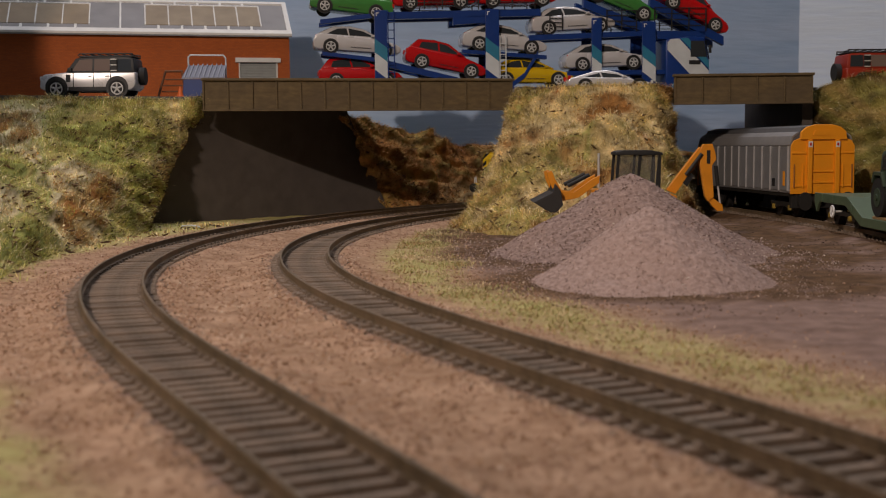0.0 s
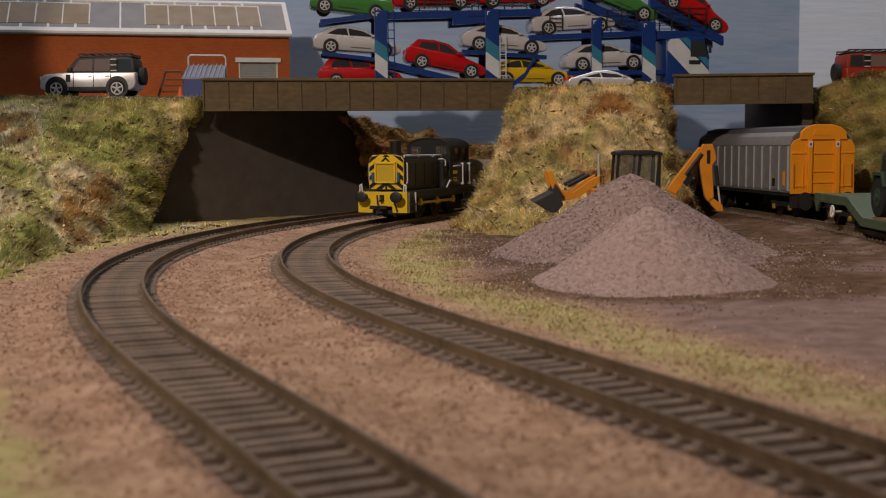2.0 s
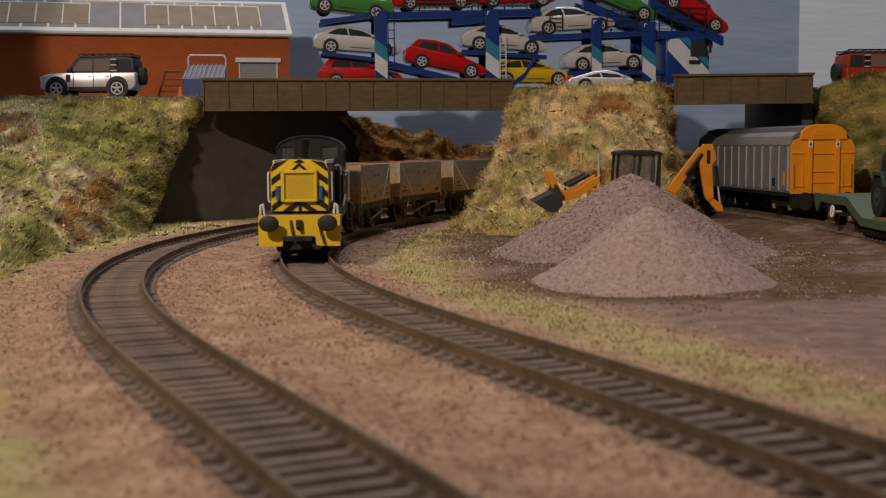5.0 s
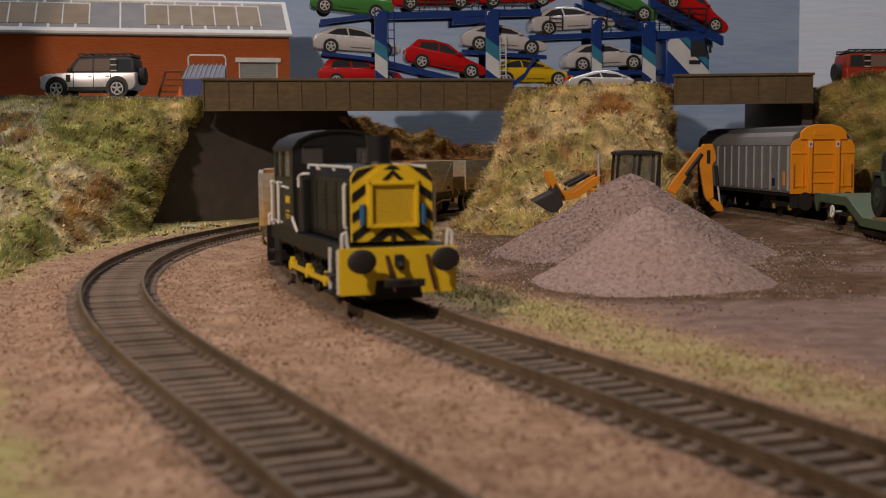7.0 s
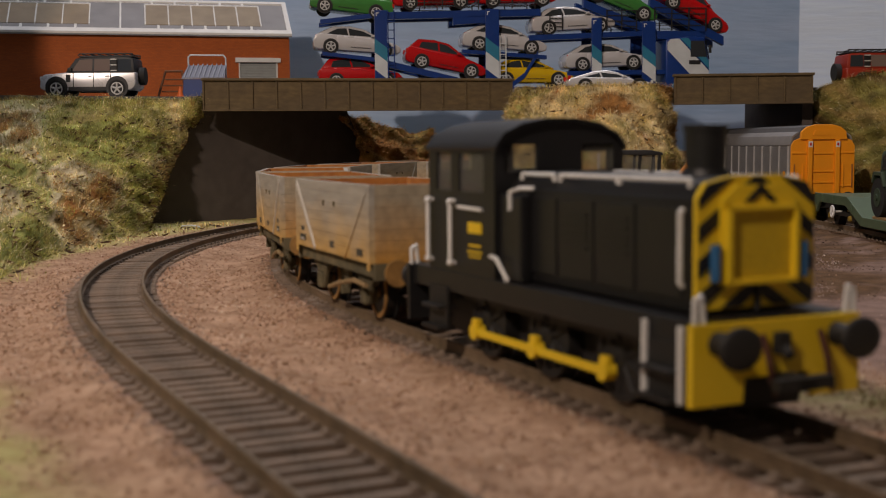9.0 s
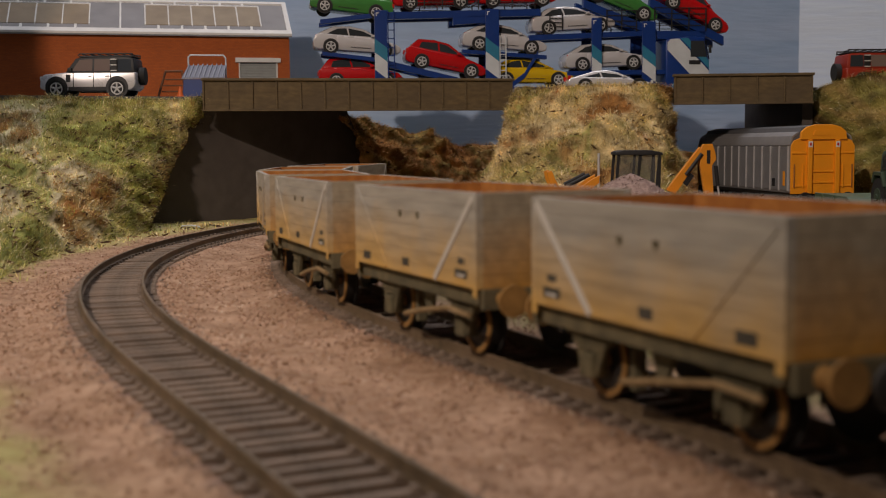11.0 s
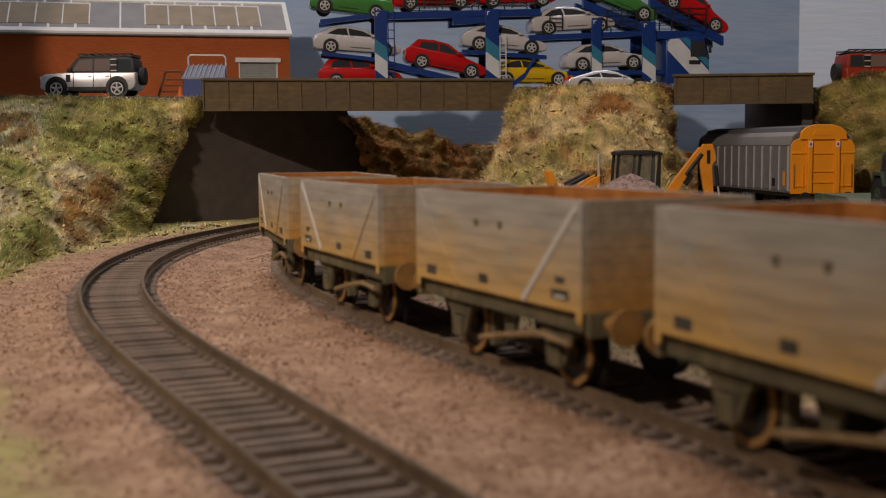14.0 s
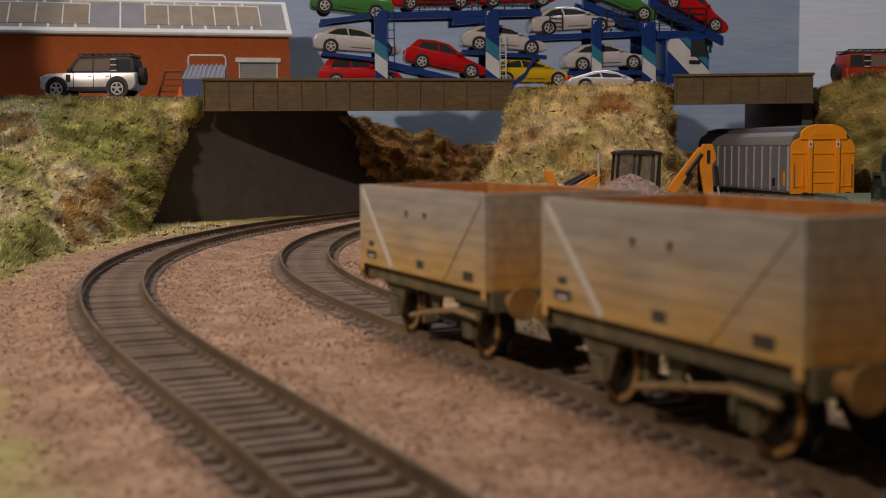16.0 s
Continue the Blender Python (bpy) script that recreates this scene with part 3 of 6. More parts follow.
def mineral_wagon():
    w = thing("mineral_wagon", place(0, 0, 0), "empty grey open mineral wagon, rust-stained inside and along its lower planks", "railway wagon", "wagons of the train")
    h, zb, zt, hw = WL / 2, 14.4, 31.5, 15.9
    planks = 7
    ph = (zt - zb) / planks
    sides = (("side_plank", -h, h, -hw, -hw + 1.3, M_WAG), ("side_plank", -h, h, hw - 1.3, hw, M_WAG),
             ("end_plank", h - 1.3, h, -hw + 1.3, hw - 1.3, M_WAGEND), ("end_plank", -h, -h + 1.3, -hw + 1.3, hw - 1.3, M_WAGEND))
    for nm, x0, x1, y0, y1, mat in sides:
        for i in range(planks):
            bm = B()
            box(bm, x0, x1, y0, y1, zb + i * ph + 0.02, zb + (i + 1) * ph - 0.02, 0.06)
            part(nm, bm, mat, w)
    bm = B()
    e = 1.3
    for a in ((-h + e, h - e, -hw + e, -hw + e + 0.3), (-h + e, h - e, hw - e - 0.3, hw - e), (h - e - 0.3, h - e, -hw + e, hw - e), (-h + e, -h + e + 0.3, -hw + e, hw - e)):
        box(bm, *a, zb, zt - 0.1)
    box(bm, -h + e, h - e, -hw + e, hw - e, zb - 0.4, zb + 0.4)
    part("lining", bm, M_RUST, w, "rust-orange inside of the wagon")
    for sy in (-1, 1):
        for a in (-h, h):
            bm = B()
            box(bm, min(a, a - math.copysign(1.6, a)), max(a, a - math.copysign(1.6, a)), sy * hw - 0.12, sy * hw + 0.12, zb - 1.5, zt, 0.06)
            part("corner_plate", bm, M_WAG, w)
        for sx, mat in ((-1, M_MARKL), (1, M_WAG)):
            bm = B()
            p0, p1 = Vector((sx * (h - 1.5), sy * (hw + 0.25), zt - 1.0)), Vector((sx * 12.5, sy * (hw + 0.25), zb + 0.3))
            d = (p1 - p0).normalized()
            s = Vector((d.z, 0, -d.x)) * 0.55
            v = [bm.verts.new(p) for p in (p0 - s, p0 + s, p1 + s, p1 - s)]
            v2 = [bm.verts.new(p.co - Vector((0, sy * 0.5, 0))) for p in v]
            bm.faces.new(v), bm.faces.new(v2[::-1])
            for i in range(4):
                bm.faces.new((v[i], v2[i], v2[(i + 1) % 4], v[(i + 1) % 4]))
            bmesh.ops.recalc_face_normals(bm, faces=bm.faces[:])
            part("diagonal_strap", bm, mat, w, "white diagonal stripe" if sx < 0 else "raised diagonal strap")
        for x, z, a, b, mat in ((-h + 6.5, zb + 2.3, 2.6, 1.6, M_MARK), (-h + 6.5, zb + 4.6, 1.3, 1.1, M_MARK), (2, zb + 2.3, 1.6, 1.6, M_MARK), (h - 7.0, zb + 2.0, 2.0, 1.7, M_MARK), (-h + 6.5, zb + 2.0, 1.6, 0.5, M_MARKL)):
            bm = B()
            y = sy * (hw + (0.10 if mat is M_MARK else 0.14))
            box(bm, x - a, x + a, min(y, y - sy * 0.4), max(y, y - sy * 0.4), z - b / 2, z + b / 2)
            part("marking", bm, mat, w)
        for x in (-4.5, 4.5):
            bm = B()
            prism(bm, [(x - 0.6, zt - 4.6), (x + 0.6, zt - 4.6), (x + 0.25, zt - 5.8), (x - 0.25, zt - 5.8)], 1, sy * hw - 0.05, sy * (hw + 0.3))
            part("catch", bm, M_UNDER, w)
        bm = B()
        box(bm, -h - 0.4, h + 0.4, sy * 13.6 - 0.8, sy * 13.6 + 0.8, 11.2, 14.0, 0.15)
        part("solebar", bm, M_UNDER, w)
        for x in (-WB / 2, WB / 2):
            bm = B()
            y = sy * 12.0
            for pts in ([(x - 5.2, 11.4), (x - 3.9, 11.4), (x - 1.2, 4.6), (x - 2.2, 4.6)], [(x + 3.9, 11.4), (x + 5.2, 11.4), (x + 2.2, 4.6), (x + 1.2, 4.6)],
                        [(x - 2.4, 11.4), (x - 1.4, 11.4), (x - 1.0, 7.0), (x - 1.9, 7.0)], [(x + 1.4, 11.4), (x + 2.4, 11.4), (x + 1.9, 7.0), (x + 1.0, 7.0)]):
                prism(bm, pts, 1, min(y, y + sy * 0.8), max(y, y + sy * 0.8))
            part("axle_guard", bm, M_UNDER, w)
            bm = B()
            box(bm, x - 1.9, x + 1.9, y - 1.6, y + 1.6, 4.2, 8.0, 0.4)
            part("axlebox", bm, M_UNDER, w)
            bm = B()
            for k in range(3):
                box(bm, x - 6.5 + k * 1.6, x + 6.5 - k * 1.6, y - 1.0, y + 1.0, 10.2 - k * 0.9, 10.9 - k * 0.9, 0.1)
            part("leaf_spring", bm, M_UNDER, w)
        bm = B()
        tube(bm, [(6.5 * sy, sy * 14.2, 5.6), (-4 * sy, sy * 15.0, 7.6), (-17 * sy, sy * 15.2, 9.6), (-26 * sy, sy * 15.2, 9.2)], 0.55, 8)
        part("brake_lever", bm, M_LEVER, w, "dusty ochre brake lever")
        bm = B()
        prism(bm, [(-3.0, 11.4), (3.0, 11.4), (0.8, 6.0), (-0.8, 6.0)], 1, sy * 11.4 - 0.4, sy * 11.4 + 0.4)
        part("brake_hanger", bm, M_UNDER, w)
        for sx in (-1, 1):
            bm = B()
            box(bm, sx * 10.2 - 0.7, sx * 10.2 + 0.7, sy * 9 - 1.1, sy * 9 + 1.1, 3.2, 9.5, 0.25)
            part("brake_block", bm, M_UNDER, w)
    for sx in (-1, 1):
        bm = B()
        box(bm, min(sx * h, sx * (h + 1.2)), max(sx * h, sx * (h + 1.2)), -15.2, 15.2, 10.8, 14.4, 0.15)
        part("headstock", bm, M_UNDER, w)
        for sy in (-1, 1):
            bm = B()
            cyl(bm, (sx * (h + 1), sy * 11.3, 12.7), (sx * (h + 3.6), sy * 11.3, 12.7), 1.5, 1.2, n=14)
            cyl(bm, (sx * (h + 3.4), sy * 11.3, 12.7), (sx * (h + 5.0), sy * 11.3, 12.7), 1.0, n=12)
            cyl(bm, (sx * (h + 4.9), sy * 11.3, 12.7), (sx * (h + 5.6), sy * 11.3, 12.7), 2.9, n=24)
            part("buffer", bm, M_RIM, w, "round rust-coloured buffer")
        bm = B()
        box(bm, min(sx * (h - 4), sx * (h + 9.4)), max(sx * (h - 4), sx * (h + 9.4)), -1.6, 1.6, 7.6, 8.8, 0.2)
        box(bm, min(sx * (h + 8.0), sx * (h + 9.4)), max(sx * (h + 8.0), sx * (h + 9.4)), -4.2, 4.2, 7.4, 9.0, 0.2)
        part("coupling", bm, M_CHASSIS, w)
    for x in (-WB / 2, WB / 2):
        wheelset(w, x, 5.8, M_RIM)
    return w


def shunter():
    """Small diesel shunting locomotive; nose towards +x."""
    w = thing("shunting_locomotive", place(0, 0, 0), "black diesel shunting locomotive with yellow and black striped nose", "locomotive")
    F, Rr = 46.5, -46.5
    bm = B()
    box(bm, Rr, F, -13.4, 13.4, 12.2, 16.2, 0.3)
    part("running_board", bm, M_BLACK, w)
    bm = B()
    prism(bm, [(-10.0, 16.6), (10.0, 16.6), (10.0, 34.0), (8.6, 36.2), (4, 37.2), (-4, 37.2), (-8.6, 36.2), (-10.0, 34.0)], 0, -11, 42.0, 0.35)
    part("bonnet", bm, M_BLACK, w, smooth=True)
    # nose plate, split into the slanting stripes
    outline = [(-10.2, 17.0), (10.2, 17.0), (10.2, 34.2), (8.8, 36.4), (4, 37.5), (-4, 37.5), (-8.8, 36.4), (-10.2, 34.2)]
    bm = B()
    prism(bm, outline, 0, 42.0, 42.8, 0.1)
    part("nose_plate", bm, M_YELLOW, w)

    def clip(poly, n, d, keep):
        out = []
        for i, p in enumerate(poly):
            q = poly[(i + 1) % len(poly)]
            a, b = (p[0] * n[0] + p[1] * n[1] - d) * keep, (q[0] * n[0] + q[1] * n[1] - d) * keep
            if a >= 0:
                out.append(p)
            if a * b < 0:
                k = a / (a - b)
                out.append((p[0] + (q[0] - p[0]) * k, p[1] + (q[1] - p[1]) * k))
        return out
    for sy in (-1, 1):
        region = [(0, 17.2), (sy * 10.0, 17.2), (sy * 10.0, 34.0), (sy * 8.6, 36.2), (sy * 3.9, 37.3), (0, 37.3)]
        nrm = (sy * 0.62, 0.78)
        for k in range(7):
            d0 = 15.2 + k * 4.1
            poly = clip(clip(region, nrm, d0, 1), nrm, d0 + 2.0, -1)
            if len(poly) > 2:
                bm = B()
                prism(bm, poly, 0, 42.7, 43.0)
                part("stripe", bm, M_BLACK, w, "black warning stripe")
    bm = B()
    prism(bm, [(-6.6, 20.8), (6.6, 20.8), (6.6, 33.6), (4.0, 36.0), (-4.0, 36.0), (-6.6, 33.6)], 0, 42.9, 43.5, 0.1)
    part("radiator_surround", bm, M_YELLOW, w)
    bm = B()
    for y0, y1, z0, z1 in ((-6.2, -5.3, 21, 33), (5.3, 6.2, 21, 33), (-6.2, 6.2, 20.8, 21.7), (-6.2, 6.2, 32.1, 33)):
        box(bm, 43.4, 44.6, y0, y1, z0, z1, 0.15)
    part("radiator_frame", bm, M_YELLOW, w)
    for sy in (-1, 1):
        bm = B()
        cyl(bm, (43.6, sy * 7.6, 21.5), (43.6, sy * 7.6, 27.0), 0.75, n=10)
        part("water_pipe", bm, M_BLUEPIPE, w, "blue pipe beside the radiator")
    bm = B()
    box(bm, 43.4, 43.7, -5.3, 5.3, 21.7, 32.1)
    part("radiator_mesh", bm, M_MESH, w, "dull yellow radiator mesh")
    for pts in ([(-2.8, 33.4), (0, 36.2), (2.8, 33.4), (1.4, 33.4), (0, 34.8), (-1.4, 33.4)],):
        bm = B()
        prism(bm, pts[:2] + [(0, 34.8), (-1.4, 33.4)], 0, 43.4, 43.75)
        prism(bm, [pts[1], pts[2], pts[3], (0, 34.8)], 0, 43.4, 43.75)
        part("chevron", bm, M_BLACK, w, "black chevron over the radiator")
    # bonnet doors and louvres
    for sy in (-1, 1):
        for i in range(4):
            bm = B()
            box(bm, -5 + i * 11.4, 5 + i * 11.4, sy * 10.0 - 0.25, sy * 10.0 + 0.25, 18.4, 32.6, 0.15)
            for k in range(5 if i in (1, 2) else 0):
                box(bm, -3.5 + i * 11.4, 3.5 + i * 11.4, sy * 10.2 - 0.3, sy * 10.2 + 0.3, 24 + k * 1.4, 24.6 + k * 1.4)
            part("bonnet_door", bm, M_BLACK, w)
        bm = B()
        tube(bm, [(40.5, sy * 10.8, 20.5), (40.5, sy * 11.3, 21.2), (40.5, sy * 11.3, 31.8), (40.5, sy * 10.8, 32.5)], 0.42)
        part("handrail", bm, M_WHITE, w, "white handrail beside the nose")
        for x0, x1 in ((-8, 3), (5, 22), (22.5, 40)):
            bm = B()
            tube(bm, [(x0, sy * 9.3, 35.6), (x0, sy * 9.3, 36.8), (x1, sy * 9.3, 36.8), (x1, sy * 9.3, 35.6)], 0.4)
            part("bonnet_rail", bm, M_WHITE, w, "white grab rail on the bonnet edge")
        bm = B()
        tube(bm, [(-6.5, sy * 12.6, 30), (-6.5, sy * 12.6, 33.4), (-4, sy * 12, 34.2), (-1.5, sy * 10.6, 34.2)], 0.4)
        part("tank_rail", bm, M_WHITE, w)
        bm = B()
        box(bm, -11, -3, min(sy * 10, sy * 12.4), max(sy * 10, sy * 12.4), 16.2, 33, 0.6)
        part("side_tank", bm, M_BLACK, w)
        # cab handrails, figures as plain blocks
        for x in (-10.0, -27.0, -37.0):
            bm = B()
            tube(bm, [(x, sy * 13.3, 18), (x, sy * 14.4, 18.4), (x, sy * 14.4, 30.6), (x, sy * 13.3, 31)], 0.45)
            for z in (18.2, 30.8):
                bmesh.ops.create_icosphere(bm, subdivisions=1, radius=0.8, matrix=Matrix.Translation((x, sy * 14.4, z)))
            if x > -20:
                bm.free()
                bm = B()
                tube(bm, [(-6.0, sy * 13.3, 16.4), (-8.4, sy * 14.0, 20.0), (-9.4, sy * 13.9, 20.6), (-12.4, sy * 13.4, 20.6)], 0.42)
            part("cab_handrail", bm, M_WHITE, w, "white cab handrail")
        bm = B()
        tube(bm, [(-24.5, sy * 13.9, 29.8), (-15, sy * 13.9, 29.6)], 0.4)
        part("door_rail", bm, M_WHITE, w)
        for z, a, b in ((25.8, 2.7, 2.2), (22.2, 2.3, 0.45), (20.9, 2.8, 0.4), (20.0, 2.2, 0.35)):
            bm = B()
            y = sy * 13.3
            box(bm, -18.6 - a, -18.6 + a, min(y, y + sy * 0.2), max(y, y + sy * 0.2), z - b / 2, z + b / 2)
            part("lettering_bar", bm, M_YELLOW, w, "yellow block of lettering")
    # chimney
    bm = B()
    cyl(bm, (31, 0, 36.8), (31, 0, 38.2), 3.9, 3.2, n=24)
    part("stack_base", bm, M_BLACK, w, smooth=True)
    bm = B()
    cyl(bm, (31, 0, 38), (31, 0, 44.8), 2.9, 3.1, n=24)
    part("stack_pipe", bm, M_BLACK, w, smooth=True)
    bm = B()
    cyl(bm, (31, 0, 44.4), (31, 0, 45.4), 3.3, 3.3, n=24)
    part("stack_rim", bm, M_BLACK, w, smooth=True)
    # cab: walls with windows let in
    roof = [(-13.6, 42.0), (-11.8, 44.6), (-8.0, 46.6), (-3, 47.6), (3, 47.6), (8.0, 46.6), (11.8, 44.6), (13.6, 42.0)]
    for x0, x1, nm in ((-12.2, -11.0, "cab_front"), (-38.6, -37.4, "cab_back")):
        bm = B()
        for y0, y1, z0, z1 in ((-13.3, 13.3, 16.2, 37.2), (-13.3, -11.2, 37.2, 42.5), (11.2, 13.3, 37.2, 42.5), (-4.6, 4.6, 37.2, 42.5)):
            box(bm, x0, x1, y0, y1, z0, z1)
        prism(bm, [(-13.3, 42.5), (13.3, 42.5), (11.8, 44.4), (8.0, 46.4), (3, 47.4), (-3, 47.4), (-8.0, 46.4), (-11.8, 44.4)], 0, x0, x1)
        cb = part(nm, bm, M_BLACK, w)
        for y0, y1 in ((-11.2, -4.6), (4.6, 11.2)):
            bm = B()
            box(bm, x0 + 0.4, x1 - 0.4, y0, y1, 37.2, 42.5)
            part("window_pane", bm, M_CABGLASS, cb).visible_shadow = False
    for sy in (-1, 1):
        bm = B()
        y0, y1 = sorted((sy * 12.2, sy * 13.3))
        for x0, x1, z0, z1 in ((-37.4, -12.2, 16.2, 33.0), (-37.4, -35.2, 33.0, 42.2), (-28.8, -25.4, 33.0, 42.2), (-15.2, -12.2, 33.0, 42.2), (-37.4, -12.2, 40.9, 42.6)):
            box(bm, x0, x1, y0, y1, z0, z1)
        cb = part("cab_side", bm, M_BLACK, w)
        for x0, x1 in ((-35.2, -28.8), (-25.4, -15.2)):
            bm = B()
            box(bm, x0, x1, y0 + 0.4, y1 - 0.4, 33.0, 40.9)
            part("window_pane", bm, M_CABGLASS, cb).visible_shadow = False
        # steps
        for x in (40.4, -34):
            bm = B()
            box(bm, x - 4, x + 4, sy * 13.4 - 0.4, sy * 13.4 + 0.4, 4.8, 13, 0.1)
            for z in (4.8, 8.8):
                box(bm, x - 3.8, x + 3.8, min(sy * 12, sy * 15.6), max(sy * 12, sy * 15.6), z, z + 0.6)
            part("cab_step" if x < 0 else "front_step", bm, M_CHASSIS, w)
            if x > 0:
                for dx in (-4.2, 4.2):
                    bm = B()
                    box(bm, x + dx - 0.45, x + dx + 0.45, sy * 14.0 - 0.35, sy * 14.0 + 0.35, 4.8, 15.4, 0.1)
                    part("step_edge", bm, M_WHITE, w, "white edge of the step plates")
    bm = B()
    top = roof
    inner = [(y * 0.98, z - 0.7) for y, z in roof][::-1]
    prism(bm, top + inner, 0, -39.8, -10.2)
    part("cab_roof", bm, M_BLACK, w, smooth=True)
    # buffer beams
    for sx, mat in ((1, M_YELLOW), (-1, M_BLACK)):
        x = F if sx > 0 else Rr
        x0, x1 = sorted((x, x + sx * 1.2))
        bm = B()
        prism(bm, [(-14.4, 4.8), (-6.0, 4.8), (-5.6, 8.2), (5.6, 8.2), (6.0, 4.8), (14.4, 4.8), (14.4, 15.9), (-14.4, 15.9)], 0, x0, x1, 0.12)
        part("buffer_beam", bm, mat, w, "yellow buffer beam" if sx > 0 else "black buffer beam")
        for sy in (-1, 1):
            bm = B()
            cyl(bm, (x + sx * 1.1, sy * 10.2, 13.2), (x + sx * 4.6, sy * 10.2, 13.2), 1.7, 1.4, n=16)
            cyl(bm, (x + sx * 4.4, sy * 10.2, 13.2), (x + sx * 5.8, sy * 10.2, 13.2), 1.0, n=12)
            g = bmesh.ops.create_uvsphere(bm, u_segments=24, v_segments=12, radius=1, matrix=Matrix.Translation((x + sx * 5.9, sy * 10.2, 13.2)) @ Matrix.Diagonal((0.8, 3.5, 2.9, 1)))
            part("buffer", bm, M_CHASSIS, w, "oval black buffer", smooth=True)
            bm = B()
            tube(bm, [(x + sx * 0.6, sy * 13.6, 16), (x + sx * 0.6, sy * 13.6, 19.4), (x + sx * 0.6, sy * 12.6, 20), (x + sx * 0.6, sy * 12.2, 16)], 0.42)
            part("lamp_iron", bm, M_WHITE, w)
            bm = B()
            tube(bm, [(x + sx * 1.4, sy * 5 + 2, 14), (x + sx * 2.4, sy * 5 + 2.6, 10), (x + sx * 1.8, sy * 5 + 4.0, 5.5)], 0.45)
            part("brake_pipe", bm, M_HOSE, w)
        bm = B()
        box(bm, min(x + sx * 1, x + sx * 2.6), max(x + sx * 1, x + sx * 2.6), -1.1, 1.1, 11.2, 14.2, 0.3)
        cyl(bm, (x + sx * 2, 0, 12.2), (x + sx * 3.6, 0, 11.2), 0.8, n=8)
        part("hook", bm, M_CHASSIS, w)
        bm = B()
        box(bm, min(x - sx * 3, x + sx * 7), max(x - sx * 3, x + sx * 7), -1.7, 1.7, 7.2, 8.6, 0.2)
        box(bm, min(x + sx * 5.4, x + sx * 7), max(x + sx * 5.4, x + sx * 7), -4.8, 4.8, 7.0, 8.8, 0.2)
        part("coupling", bm, M_CHASSIS, w)
        bm = B()
        cyl(bm, (x - sx * 3.4, 0, 16.6), (x - sx * 3.4, 0, 21), 0.5, n=8)
        part("lamp_bracket", bm, M_CHASSIS, w)
    bm = B()
    box(bm, -42, 44, -7.2, 7.2, 3, 12.6, 0.4)
    box(bm, -44, 45, -11.0, 11.0, 10.6, 12.6, 0.3)
    part("frames", bm, M_CHASSIS, w)
    for x in (-20, 2, 24):
        wheelset(w, x, 6.6, M_CHASSIS, spokes=9)
    for sy in (-1, 1):
        bm = B()
        box(bm, -21, 25, sy * 11.7 - 0.4, sy * 11.7 + 0.4, -0.65, 0.65, 0.12)
        for x in (-20, 2, 24):
            cyl(bm, (x, sy * 10.4, 0), (x, sy * 12.4, 0), 1.5, n=14)
            box(bm, x - 1.1, x + 1.1, sy * 11.5 - 0.6, sy * 11.5 + 0.6, -1.0, 2.4, 0.2)
        part("coupling_rod", bm, M_YELLOW, w, "yellow coupling rod")
        for x in (-20, 2, 24):
            bm = B()
            box(bm, x - 1.6, x + 1.6, sy * 11.0 - 0.6, sy * 11.0 + 0.6, 10.6, 12.6, 0.3)
            part("spring_hanger", bm, M_CHASSIS, w)
    # the body over the footplate is a little lower than the drawing's proportions
    for ob in w.children_recursive:
        if ob.type == "MESH" and ob.parent.name[:8] != "wheelset" and not ob.name.startswith("coupling_rod"):
            for v in ob.data.vertices:
                if v.co.z > 16.7 * S:
                    v.co.z = 16.7 * S + (v.co.z - 16.7 * S) * 0.9
    return w


M_MESH = grain("radiator_mesh", (0.50, 0.34, 0.012), (0.68, 0.47, 0.018), 2500, 0.6, 0.6, depth=0.0003)
M_HOSE = paint("hose_brown", (0.09, 0.03, 0.02), 0.6)
M_CABGLASS = glass("cab_glass", (0.75, 0.74, 0.72), 0.04)
M_CABGLASS.node_tree.nodes["Principled BSDF"].inputs["Transmission Weight"].default_value = 0.95
M_CABGLASS.node_tree.nodes["Principled BSDF"].inputs["IOR"].default_value = 1.12
loco = shunter()
wagons = [mineral_wagon()]
for _ in range(5):
    wagons.append(copy_thing(wagons[0], place(0, 0, 0)))


# ---- vehicles ----
def taper_prism(bm, pts, half, mi=0, bev=0.0, seg=2):
    """A side outline (x, z) drawn out to both sides, as wide as half(z) says."""
    a = [bm.verts.new((x, -half(z), z)) for x, z in pts]
    b = [bm.verts.new((x, half(z), z)) for x, z in pts]
    n = len(pts)
    fs = [bm.faces.new(a), bm.faces.new(b[::-1])] + [bm.faces.new((a[i], b[i], b[(i + 1) % n], a[(i + 1) % n])) for i in range(n)]
    bmesh.ops.recalc_face_normals(bm, faces=fs)
    if bev:
        bmesh.ops.bevel(bm, geom=list({e for f in fs for e in f.edges}), offset=bev, segments=seg, affect="EDGES", profile=0.5)
    return bm


def plate(bm, pts, d):
    """A thin flat plate with the corners pts, thickened by the vector d."""
    a = [bm.verts.new(p) for p in pts]
    b = [bm.verts.new(Vector(p) + Vector(d)) for p in pts]
    n = len(pts)
    fs = [bm.faces.new(a), bm.faces.new(b[::-1])] + [bm.faces.new((a[i], b[i], b[(i + 1) % n], a[(i + 1) % n])) for i in range(n)]
    bmesh.ops.recalc_face_normals(bm, faces=fs)
    return bm


